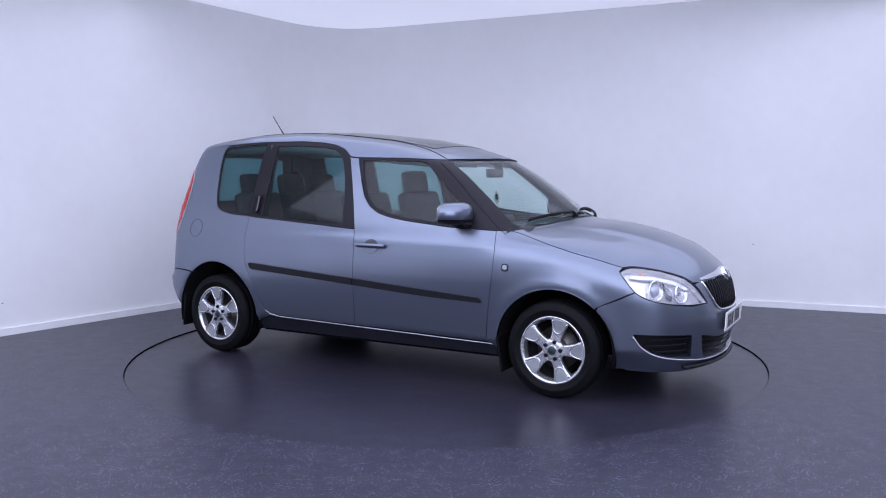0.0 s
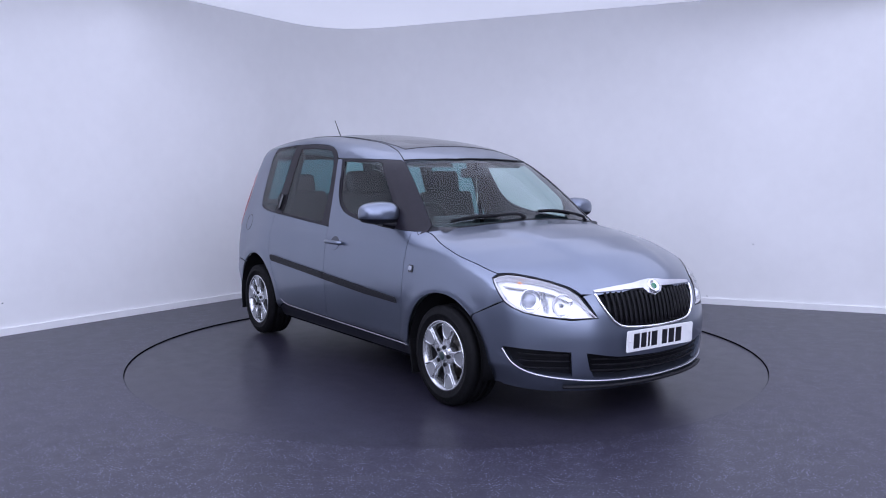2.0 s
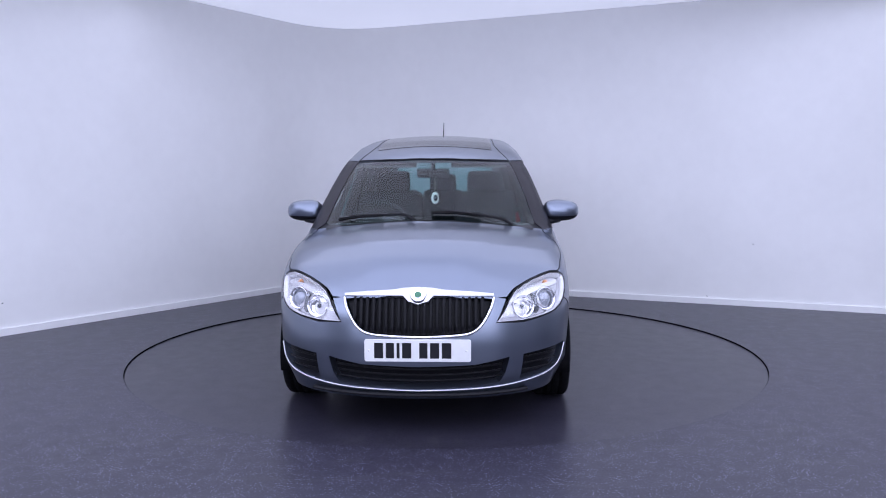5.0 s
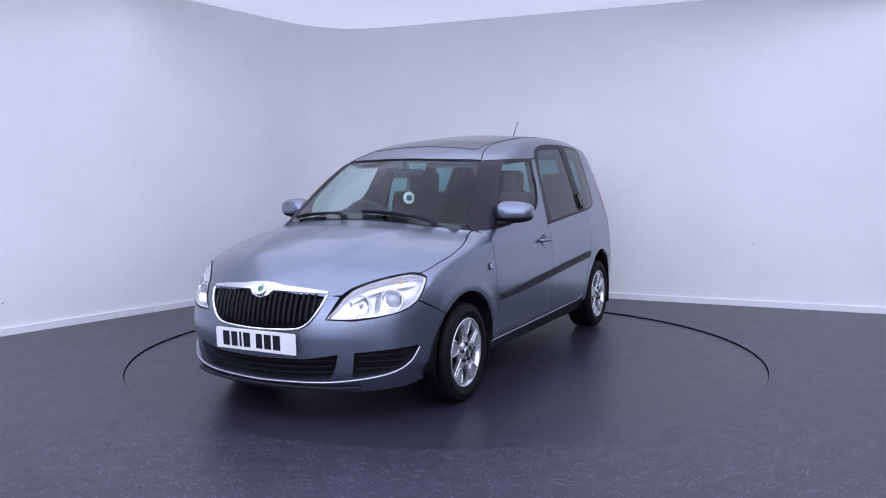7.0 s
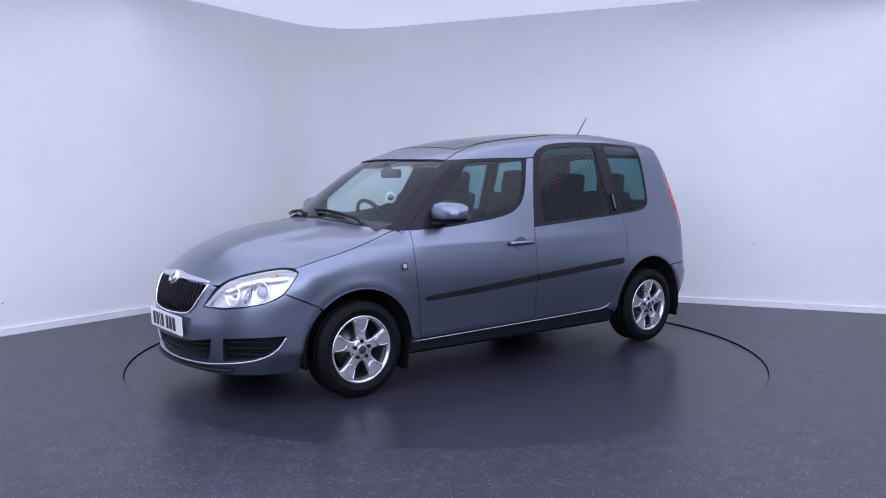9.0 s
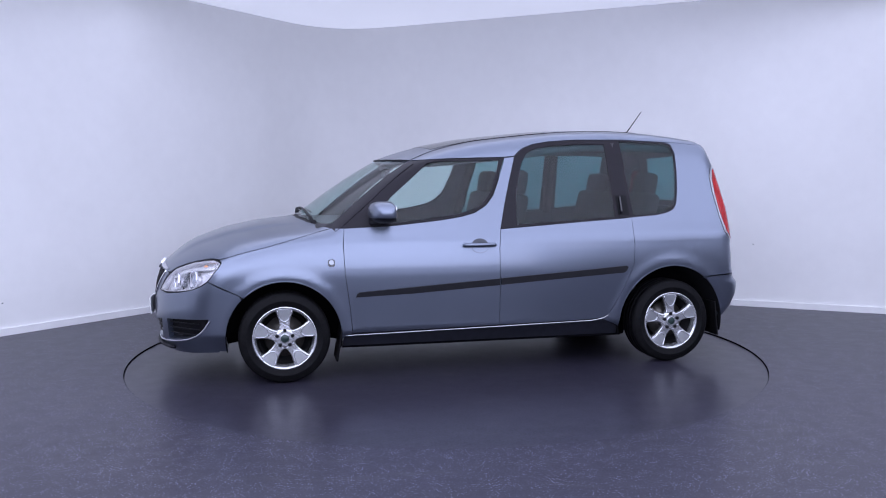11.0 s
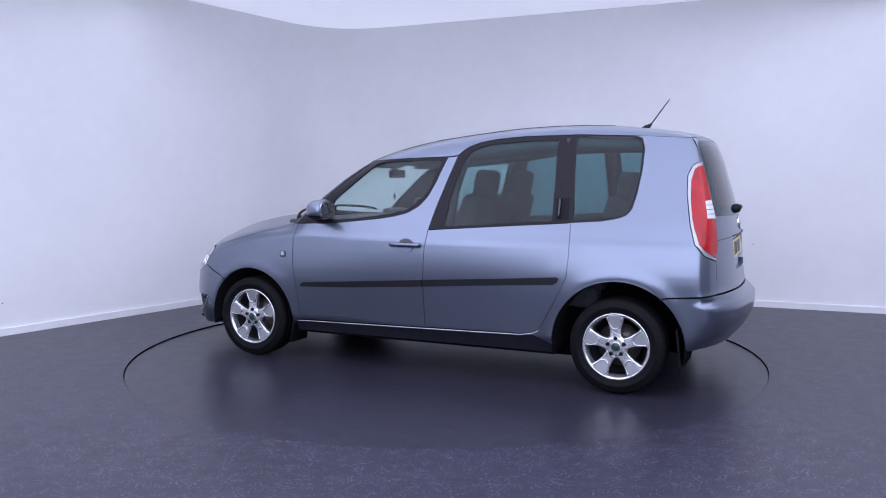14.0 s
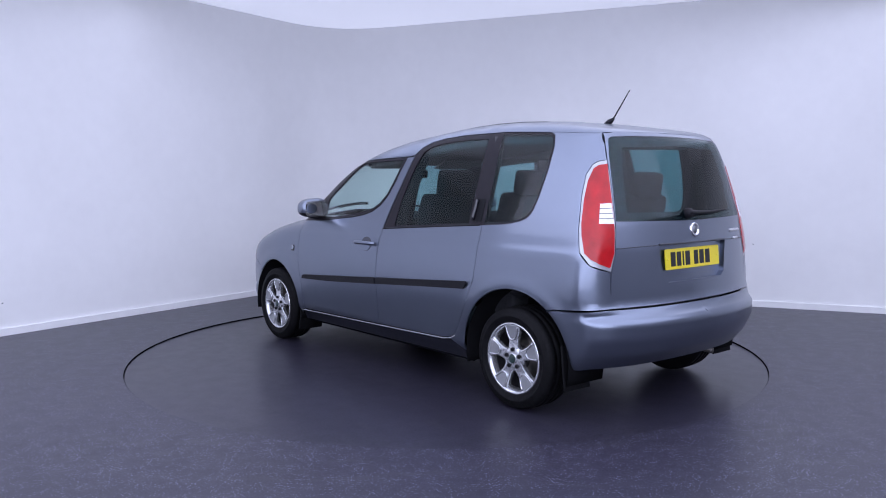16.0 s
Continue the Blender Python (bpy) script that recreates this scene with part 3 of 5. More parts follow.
# ---- outlines of the car's side, x and z ----
DOOR_FRONT = [(0.888, 0.296), (0.904, 0.455), (0.934, 0.675), (0.942, 0.857), (0.930, 0.955)]
BELT_FRONT = [(0.930, 0.955), (0.76, 0.963), (0.60, 0.973), (0.30, 1.003), (0.17, 1.023), (0.08, 1.047), (0.005, 1.09), (-0.05, 1.152), (-0.105, 1.27), (-0.158, 1.404)]
DOOR_MID = [(-0.228, 1.410), (-0.175, 1.25), (-0.123, 1.08), (-0.086, 0.937), (-0.072, 0.82), (-0.070, 0.60), (-0.074, 0.310)]
REAR_FRAME = [(-0.235, 1.418), (-0.262, 1.446), (-0.294, 1.468), (-0.368, 1.496), (-0.48, 1.515), (-0.67, 1.529), (-1.02, 1.532), (-1.36, 1.517)]
FRAME_BACK = [(-1.36, 1.517), (-1.398, 1.500), (-1.418, 1.44), (-1.414, 1.32), (-1.395, 1.176), (-1.373, 1.088), (-1.345, 1.052), (-1.30, 1.032), (-1.208, 1.014), (-1.02, 1.001)]
DOOR_BACK = [(-1.02, 1.001), (-1.024, 0.816), (-1.014, 0.688), (-0.957, 0.56), (-0.868, 0.394), (-0.838, 0.352), (-0.795, 0.328), (-0.722, 0.320)]
GLASS_FRONT = [(0.655, 0.985), (0.655, 1.12), (0.62, 1.155), (0.375, 1.365), (0.33, 1.378), (-0.118, 1.388), (-0.087, 1.29), (-0.035, 1.165), (0.02, 1.105), (0.09, 1.066), (0.18, 1.042), (0.30, 1.022), (0.5, 0.998)]
GLASS_REAR = [(-0.20, 0.964), (-0.208, 1.12), (-0.235, 1.25), (-0.27, 1.36), (-0.315, 1.435), (-0.38, 1.468), (-0.48, 1.486), (-0.67, 1.498), (-0.888, 1.499), (-0.902, 1.006)]
GLASS_QUARTER = [(-1.005, 1.520), (-1.35, 1.505), (-1.388, 1.485), (-1.404, 1.43), (-1.40, 1.31), (-1.381, 1.175), (-1.36, 1.098), (-1.335, 1.064), (-1.29, 1.044), (-1.2, 1.028), (-1.035, 1.016)]
BONNET_SIDE = [(1.01, 0.953), (1.10, 0.930), (1.239, 0.893), (1.41, 0.846), (1.55, 0.812), (1.69, 0.772)]
LAMP_OUT = [(-1.736, 1.355), (-1.715, 1.354), (-1.692, 1.338), (-1.668, 1.282), (-1.672, 1.174), (-1.699, 1.005), (-1.73, 0.891), (-1.785, 0.825), (-1.837, 0.788)]


GATE_EDGE = [(0.652, 0.606), (0.645, 0.70), (0.640, 0.79), (0.611, 0.885), (0.594, 1.0), (0.578, 1.157), (0.562, 1.282), (0.556, 1.36), (0.540, 1.44), (0.518, 1.500)]


def build_body(car):
    gate_edge = [tuple(p) for p in SIDE_VIEW.flat(REAR_VIEW.onto(GATE_EDGE))]
    # bonnet, roof, windscreen from above
    side = on_skin(SIDE_VIEW, BONNET_SIDE)[:, :2]
    half = [(1.225, 0.0), (1.20, 0.25), (1.145, 0.45), (1.075, 0.60), (1.03, 0.672)] + [tuple(p) for p in side] + [(1.735, 0.672), (1.847, 0.575), (1.961, 0.474), (2.012, 0.44), (2.05, 0.36), (2.085, 0.22), (2.10, 0.0)]
    full = half + [(x, -y) for x, y in half[-2:0:-1]]
    skin_panel("bonnet", TOP_VIEW, full, PAINT, car, both="one", step=0.035, label="grey-blue metallic bonnet with a soft centre crown")
    edge = on_skin(SIDE_VIEW, [(0.47, 1.387), (0.2, 1.398), (-0.158, 1.407), (-0.228, 1.414)] + REAR_FRAME[1:] + [(-1.45, 1.513), (-1.60, 1.503), (-1.668, 1.500)])[:, :2]
    half = [(0.625, 0.0), (0.60, 0.2), (0.555, 0.36), (0.475, 0.525)] + [tuple(p) for p in edge[1:]] + [(-1.69, 0.45), (-1.71, 0.25), (-1.715, 0.0)]
    full = half + [(x, -y) for x, y in half[-2:0:-1]]
    roof = skin_panel("roof", TOP_VIEW, full, PAINT, car, inner=LINING, both="one", step=0.04, gap=0.001, depth=0.03)
    skin_tube("roof_seam", TOP_VIEW, [(0.47, 0.515), (0.30, 0.455), (0.10, 0.42), (-0.6, 0.415), (-1.2, 0.42)], 0.004, BLACK_TRIM, roof, lift=-0.001)
    skin_panel("sunroof", TOP_VIEW, [(0.30, 0.40), (0.325, 0.2), (0.335, 0), (0.325, -0.2), (0.30, -0.40), (-0.52, -0.40), (-0.55, 0), (-0.52, 0.40)], BLACK_GLOSS, roof,
               both="one", lift=0.003, depth=0.006, label="dark tinted glass sunroof panel")
    half = [(1.205, 0.0), (1.18, 0.25), (1.125, 0.45), (1.04, 0.622), (0.99, 0.655), (0.72, 0.585), (0.468, 0.515), (0.555, 0.35), (0.605, 0.2), (0.625, 0.0)]
    full = half + [(x, -y) for x, y in half[-2:0:-1]]
    skin_panel("windscreen", TOP_VIEW, full, CLEAR_GLASS, car, inner=CLEAR_INNER, both="one", lift=-0.003, depth=0.004, label="raked clear windscreen")
    skin_tube("windscreen_seal", TOP_VIEW, [(0.468, 0.515), (0.555, 0.35), (0.605, 0.2), (0.625, 0), (0.605, -0.2), (0.555, -0.35), (0.468, -0.515)], 0.006, BLACK_TRIM, car, both="one")
    half = [(1.225, 0.0), (1.20, 0.25), (1.145, 0.45), (1.075, 0.60), (1.03, 0.670), (1.003, 0.70), (0.982, 0.66), (1.035, 0.62), (1.125, 0.445), (1.18, 0.25), (1.205, 0)]
    full = half + [(x, -y) for x, y in half[-2:0:-1]]
    skin_panel("cowl", TOP_VIEW, full, BLACK_TRIM, car, both="one", lift=-0.006, gap=0.0, label="black plastic cowl below the windscreen")
    # screen pillars
    skin_panel("windscreen_pillar", TOP_VIEW, [(0.99, 0.655), (0.72, 0.585), (0.468, 0.515), (0.455, 0.585), (0.74, 0.69), (0.985, 0.750), (1.006, 0.705)], PILLAR, car, gap=0.0, label="black windscreen pillar")

    # fenders, doors, quarter panels, sills
    fender = DOOR_FRONT + [(1.0, 0.955)] + BONNET_SIDE[1:] + [(1.678, 0.753), (1.698, 0.725), (1.765, 0.641), (1.575, 0.552)] + arc(HUB_X, HUB_Z, ARCH_F, 46, 185) + [(0.94, 0.27)]
    fl, fr = skin_panel("fender", SIDE_VIEW, fender, PAINT, car, step=0.028)
    f_door = DOOR_FRONT + BELT_FRONT[1:] + DOOR_MID
    doors = skin_panel("front_door", SIDE_VIEW, f_door, PAINT, car, label="grey-blue metallic front door")
    r_door = DOOR_MID[3:] + DOOR_BACK[::-1]
    rears = skin_panel("rear_door", SIDE_VIEW, r_door, PAINT, car, label="grey-blue metallic rear door")
    frame_f = [(1.005, 0.957)] + [(0.75, 1.168), (0.47, 1.387), (0.2, 1.398), (-0.158, 1.407)] + BELT_FRONT[::-1][1:]
    skin_panel("window_frame", SIDE_VIEW, frame_f, PILLAR, doors, holes=[GLASS_FRONT], lift=-0.002, label="black front door window frame")
    skin_panel("window", SIDE_VIEW, GLASS_FRONT, CLEAR_GLASS, doors, inner=CLEAR_INNER, lift=-0.005, depth=0.004, gap=-0.002, label="clear front door glass")
    frame_r = DOOR_MID[:4] + [(-0.5, 0.967), (-1.02, 1.001)] + FRAME_BACK[::-1][1:] + REAR_FRAME[::-1][1:]
    skin_panel("window_frame", SIDE_VIEW, frame_r, PILLAR, rears, holes=[GLASS_REAR, GLASS_QUARTER], lift=-0.002, label="black rear side window surround")
    skin_panel("window", SIDE_VIEW, GLASS_REAR, DARK_GLASS, rears, inner=DARK_INNER, lift=-0.005, depth=0.004, gap=-0.002, label="tinted rear door glass")
    quarter = DOOR_BACK[:-1][::-1] + FRAME_BACK[::-1][1:] + [(-1.45, 1.513), (-1.60, 1.503)] + gate_edge[:6:-1] + LAMP_OUT[1:-1] + gate_edge[2::-1] + [(-1.60, 0.590), (-1.553, 0.580)] \
        + arc(-HUB_X, HUB_Z, ARCH_R, 129, -3) + [(-0.90, 0.275), (-0.80, 0.318)]
    quarters = skin_panel("quarter_panel", SIDE_VIEW, quarter, PAINT, car, step=0.028, gap=0.0009)
    skin_panel("window", SIDE_VIEW, GLASS_QUARTER, DARK_GLASS, quarters, inner=DARK_INNER, lift=-0.001, depth=0.004, gap=-0.002, label="tinted rear quarter glass")
    sill = [(0.945, 0.268), (0.888, 0.290), (-0.074, 0.304), (-0.722, 0.314), (-0.80, 0.316), (-0.895, 0.272), (-0.925, 0.25), (-0.93, 0.20), (0.95, 0.20)]
    sills = skin_panel("sill", SIDE_VIEW, sill, SILL_SHADED, car, lift=-0.010, label="satin lower sill, coloured dark for the shade under the doors")
    skin_panel("sill_cover", SIDE_VIEW, [(0.95, 0.21), (-0.93, 0.21), (-0.92, 0.182), (0.95, 0.182)], PIT, sills, lift=-0.02, depth=0.03, label="black plastic sill edge")
    skin_tube("sill_line", SIDE_VIEW, [(0.93, 0.279), (-0.08, 0.298), (-0.722, 0.311), (-0.80, 0.324), (-0.84, 0.345)], 0.0035, SATIN, sills, lift=-0.002)
    # wheel arch lips
    skin_tube("arch_lip", SIDE_VIEW, arc(HUB_X, HUB_Z, ARCH_F + 0.002, 46, 175), 0.005, PAINT, (fl, fr), lift=-0.004)
    skin_tube("arch_lip", SIDE_VIEW, arc(-HUB_X, HUB_Z, ARCH_R + 0.002, 126, 3), 0.005, PAINT, quarters, lift=-0.004)
    # mouldings
    skin_panel("moulding", SIDE_VIEW, [(0.868, 0.528), (0.862, 0.546), (0.845, 0.558), (0.6, 0.574), (-0.066, 0.619), (-0.066, 0.577), (0.5, 0.541)], BLACK_TRIM, doors, lift=0.014, depth=0.018, gap=0.0, label="black rubbing strip")
    skin_panel("moulding", SIDE_VIEW, [(-0.076, 0.620), (-0.6, 0.654), (-0.955, 0.679), (-0.966, 0.670), (-0.957, 0.650), (-0.937, 0.634), (-0.6, 0.613), (-0.076, 0.578)], BLACK_TRIM, rears, lift=0.014, depth=0.018, gap=0.0, label="black rubbing strip")
    # window seals
    skin_tube("belt_seal", SIDE_VIEW, BELT_FRONT[1:-1], 0.005, BLACK_TRIM, doors)
    skin_tube("belt_seal", SIDE_VIEW, [(-0.09, 0.940), (-0.5, 0.969), (-1.0, 1.001)], 0.005, BLACK_TRIM, rears)
    # front door handles
    for s, d in ((1, doors[0]), (-1, doors[1])):
        # flat ovals: the dark upper half paints the shade of a scooped recess
        bowl = skin_data(SIDE_VIEW, [(0.062 + 0.058 * math.cos(a), 0.832 + 0.047 * math.sin(a)) for a in np.linspace(0, 2 * math.pi, 24, endpoint=False)], lift=0.0015, depth=0.003, gap=0)
        data_object("handle_bowl", bowl if s > 0 else mirrored(bowl), [PAINT_DARK, PAINT_DARK], d, "flat oval behind the handle, dark for the shade of a recess")
        low = skin_data(SIDE_VIEW, [(0.062 + 0.056 * math.cos(a), 0.832 + 0.045 * math.sin(a)) for a in np.linspace(math.pi, 2 * math.pi, 14)], lift=0.0035, depth=0.003, gap=0)
        data_object("handle_bowl", low if s > 0 else mirrored(low), [PAINT, PAINT], d)
        y = 0.842
        grip = spline([(0.165, y - 0.018, 0.838), (0.15, y, 0.84), (0.06, y + 0.008, 0.841), (-0.02, y, 0.84), (-0.036, y - 0.018, 0.838)], 5) * (1, s, 1)
        part("door_handle", tube(bmesh.new(), grip, 0.0125, 10, flat=1.05), PAINT, d, "body-coloured door handle")
    # rear door handles in the pillar
    for s, d in ((1, rears[0]), (-1, rears[1])):
        pocket = skin_data(SIDE_VIEW, [(-0.915, 1.148), (-1.0, 1.148), (-1.005, 1.016), (-0.925, 1.016)], lift=0.001, depth=0.003, gap=0)
        data_object("handle_pocket", pocket if s > 0 else mirrored(pocket), [GRILLE_BLACK, GRILLE_BLACK], d, "black hidden handle pocket")
        c = on_skin(SIDE_VIEW, [(-0.945, 1.14), (-0.945, 1.025)], 0.010) * (1, s, 1)
        part("door_handle", tube(bmesh.new(), c, 0.014, 8, up=(1, 0, 0), flat=0.55), BLACK_GLOSS, d, "upright black rear door handle")
    # side repeaters
    for s, f in ((1, fl), (-1, fr)):
        d = skin_data(SIDE_VIEW, [(1.018 + x, 0.745 + z) for x, z in rounded(0.042, 0.044, 0.012, 4)], lift=0.006, depth=0.008, gap=0)
        rep = data_object("side_repeater", d if s > 0 else mirrored(d), [BLACK_GLOSS, BLACK_GLOSS], f, "small side indicator lamp")
        d = skin_data(SIDE_VIEW, [(1.018 + x, 0.748 + z) for x, z in rounded(0.028, 0.028, 0.010, 4)], lift=0.010, depth=0.005, gap=0)
        data_object("lens", d if s > 0 else mirrored(d), [LAMP_EYE, LAMP_EYE], rep)
    # fuel flap on the right
    ring = [(-1.54 + 0.062 * math.cos(a), 0.905 + 0.064 * math.sin(a)) for a in np.linspace(0, 2 * math.pi, 32, endpoint=False)]
    p = on_skin(SIDE_VIEW, ring, 0.0, 0.02, True) * (1, -1, 1)
    part("fuel_flap", tube(bmesh.new(), p, 0.0022, 6, True), PAINT_DARK, quarters[1], "round fuel flap outline")


def build_front(car):
    v45 = View(45)
    f = lambda pts: v45.flat(FRONT_VIEW.onto([(-y, z) for y, z in pts]))
    s = lambda pts: v45.flat(SIDE_VIEW.onto(pts))
    lower = [(0.0, 0.345), (0.28, 0.352), (0.45, 0.382), (0.428, 0.30), (0.398, 0.256), (0.25, 0.243), (0.0, 0.236)]
    fog = [(0.522, 0.390), (0.63, 0.399), (0.748, 0.408), (0.752, 0.390), (0.730, 0.332), (0.690, 0.294), (0.63, 0.275), (0.504, 0.262)]
    outline = np.concatenate([
        f([(0.0, 0.498), (0.12, 0.500), (0.235, 0.508), (0.295, 0.535), (0.33, 0.585), (0.362, 0.645), (0.372, 0.678), (0.435, 0.668), (0.42, 0.63), (0.385, 0.557), (0.513, 0.550), (0.615, 0.564), (0.69, 0.585)]),
        s([(1.80, 0.612), (1.768, 0.6405), (1.574, 0.5513)] + arc(HUB_X, HUB_Z, ARCH_F, 44, -14, 10) + [(1.70, 0.20)]),
        f([(0.70, 0.190), (0.55, 0.178), (0.3, 0.172)] + [(0.0, z) for z in np.linspace(0.170, 0.236, 4)] + lower[::-1][1:-1] + [(0.0, z) for z in np.linspace(0.345, 0.49, 8)])])
    bumper = skin_panel("front_bumper", v45, outline, PAINT, car, both="join", depth=0.05, gap=0.0015, step=0.026, holes=[f(fog)], label="grey-blue front bumper with wide black intakes")
    skin_panel("intake", v45, f([(0.0, 0.36), (0.30, 0.365), (0.465, 0.394), (0.408, 0.244), (0.25, 0.231), (0.0, 0.224), (0.0, 0.26), (0.0, 0.3), (0.0, 0.33)]), GRILLE_BLACK, bumper, both="join", lift=-0.046, depth=0.004, gap=0, label="black lower intake")
    skin_panel("fog_recess", v45, f([(y + 0.01 * (1 if y > 0.6 else -1), z + (0.008 if z > 0.33 else -0.008)) for y, z in fog]), GRILLE_BLACK, bumper, lift=-0.035, depth=0.004, gap=0, label="black fog lamp blank")
    for z in (0.268, 0.298, 0.328):
        half = [(-y, z + 0.02 * (abs(y) / 0.45) ** 2) for y in np.linspace(-0.42, 0.42, 17)]
        p = FRONT_VIEW.onto(half)
        p = p - 0.018 * skin_normal(p)
        part("intake_slat", tube(bmesh.new(), p, 0.007, 6, flat=0.7), GRILLE_BLACK, bumper)
    for z in (0.30, 0.335, 0.37):
        for sg in (1, -1):
            p = FRONT_VIEW.onto([(-y, z) for y in np.linspace(0.515, 0.715, 8)])
            p = (p - 0.02 * skin_normal(p)) * (1, sg, 1)
            part("fog_slat", tube(bmesh.new(), p, 0.005, 6), GRILLE_BLACK, bumper)
    # bright strip under the intakes, and the splitter
    trim = [(0.750, 0.396), (0.727, 0.330), (0.686, 0.289), (0.61, 0.262), (0.45, 0.239), (0.3, 0.229), (0.0, 0.221)]
    curve = spline(trim, 6)
    p = FRONT_VIEW.onto([(-y, z) for y, z in curve])
    p = p + 0.002 * skin_normal(p)
    whole = np.concatenate([p, (p * (1, -1, 1))[::-1][1:]])
    part("bumper_trim", tube(bmesh.new(), whole, 0.0042, 8), SATIN, bumper, "thin satin silver strip")
    p = FRONT_VIEW.onto([(-y, 0.200 + 0.012 * (abs(y) / 0.7) ** 2) for y in np.linspace(-0.54, 0.54, 33)])
    p = p + (0.014, 0, 0)
    part("splitter", tube(bmesh.new(), p, 0.016, 8, flat=0.6), BLACK_TRIM, bumper, "black lower lip")
    # grille
    g_half = [(0.0, 0.688), (0.15, 0.685), (0.30, 0.678), (0.368, 0.668), (0.352, 0.625), (0.32, 0.570), (0.287, 0.532), (0.235, 0.512), (0.12, 0.503), (0.0, 0.501)]
    full = [(-y, z) for y, z in g_half] + [(y, z) for y, z in g_half[-2:0:-1]]
    grille = skin_panel("grille", FRONT_VIEW, full, GRILLE_BLACK, car, both="one", lift=-0.022, depth=0.006, label="black grille with upright slats in a chrome frame")
    for y in np.linspace(-0.315, 0.315, 21):
        top, bot = 0.682, np.interp(abs(y), [0, 0.235, 0.29, 0.33], [0.503, 0.512, 0.535, 0.585]) + 0.004
        p = FRONT_VIEW.onto([(-y, z) for z in np.linspace(bot, top, 6)])
        p = p - 0.004 * skin_normal(p)
        part("slat", tube(bmesh.new(), p, 0.0065, 6, up=(0, 1, 0), flat=1.6), GRILLE_BLACK, grille)
    rim = spline([(0.372, 0.676), (0.358, 0.628), (0.328, 0.572), (0.292, 0.530), (0.238, 0.506), (0.12, 0.497), (0, 0.494), (-0.12, 0.497), (-0.238, 0.506), (-0.292, 0.530), (-0.328, 0.572), (-0.358, 0.628), (-0.372, 0.676)], 5)
    p = FRONT_VIEW.onto(rim * (-1, 1))
    part("grille_frame", tube(bmesh.new(), p + 0.001 * skin_normal(p), 0.008, 8), CHROME, grille, "chrome grille frame")
    strip = [(-0.372, 0.692), (-0.25, 0.706), (-0.12, 0.716), (-0.07, 0.724), (0, 0.728), (0.07, 0.724), (0.12, 0.716), (0.25, 0.706), (0.372, 0.692), (0.37, 0.682), (0.2, 0.688), (0.075, 0.690), (0.05, 0.665), (0, 0.650), (-0.05, 0.665), (-0.075, 0.690), (-0.2, 0.688), (-0.37, 0.682)]
    skin_panel("grille_strip", FRONT_VIEW, strip, SATIN, grille, both="one", lift=0.006, depth=0.03, gap=0, label="chrome bonnet edge strip")
    badge = part("badge", lathe([(0.0001, 0.010), (0.026, 0.010), (0.030, 0.013), (0.037, 0.012), (0.040, 0.004), (0.040, -0.02)], 32, axis="z"), CHROME, grille, "round silver badge")
    n = skin_normal(FRONT_VIEW.onto([(0.0, 0.69)]))[0]
    c = FRONT_VIEW.onto([(0.0, 0.69)])[0] + 0.008 * n
    badge.matrix_basis = look(Vector(c), Vector(c) - Vector(n))
    core = part("badge_core", lathe([(0.0001, 0.0125), (0.014, 0.0125), (0.017, 0.010)], 24, axis="z"), BADGE_GREEN, badge, "green badge centre")
    # front plate
    plate_ob = number_plate(PLATE_WHITE, bumper, "white number plate with dark bars")
    plate_ob.matrix_basis = pose(2.157, 0, 0.432, 90 + 3, 0, 90)
    # headlights
    hl = [(1.200, 0.557), (1.15, 0.612), (1.107, 0.663), (1.05, 0.704), (0.97, 0.731), (0.898, 0.749), (0.80, 0.766), (0.735, 0.772), (0.69, 0.764), (0.658, 0.750), (0.664, 0.727), (0.69, 0.680), (0.722, 0.637), (0.765, 0.610), (0.821, 0.588), (0.88, 0.576), (0.941, 0.567), (1.066, 0.556)]
    shells = skin_panel("headlight", v45, hl, LAMP_SHELL, car, inner=LAMP_GREY, lift=-0.045, depth=0.004, gap=0.004, label="clear headlight with bright reflector and projector lens")
    skin_panel("lens", v45, hl, LENS_GLASS, shells, inner=LENS_GLASS, lift=0.001, depth=0.003, gap=0.003, label="clear headlight cover")
    skin_rim("housing", v45, inset(hl, 0.004), 0.05, LAMP_SHELL, shells, lift=-0.003)
    skin_tube("seal", v45, hl, 0.0035, BLACK_TRIM, shells, closed=True, lift=-0.002)
    for sg, sh in ((1, shells[0]), (-1, shells[1])):
        def put(name, bm, mat, at, lift, label=""):
            q = v45.onto([at])
            n = skin_normal(q)[0] * (1, sg, 1)
            n = (Vector(n) + Vector((0.8, 0, -0.1))).normalized()
            q = Vector((q[0] + lift * skin_normal(q)[0]) * (1, sg, 1))
            o = part(name, bm, mat, sh, label)
            o.matrix_basis = look(q, q - n)
            return o
        put("lamp_ring", lathe([(0.046, -0.02), (0.056, 0.004), (0.060, 0.016), (0.055, 0.018), (0.044, 0.004), (0.043, -0.02)], 32, axis="z"), CHROME, (0.852, 0.655), -0.04, "chrome projector ring")
        put("projector", lathe([(0.0001, 0.020), (0.015, 0.018), (0.028, 0.012), (0.037, 0.0), (0.040, -0.012)], 24, axis="z"), LAMP_EYE, (0.852, 0.655), -0.04, "glass projector lens")
        put("reflector_bowl", lathe([(0.006, -0.02), (0.03, -0.014), (0.048, 0.004), (0.055, 0.02), (0.058, 0.02), (0.054, 0.0), (0.03, -0.02)], 28, axis="z"), CHROME, (1.02, 0.632), -0.04, "bright main beam bowl")
        put("bulb_cap", lathe([(0.0001, 0.012), (0.010, 0.010), (0.013, -0.01)], 16, axis="z"), LAMP_GREY, (1.02, 0.632), -0.045)
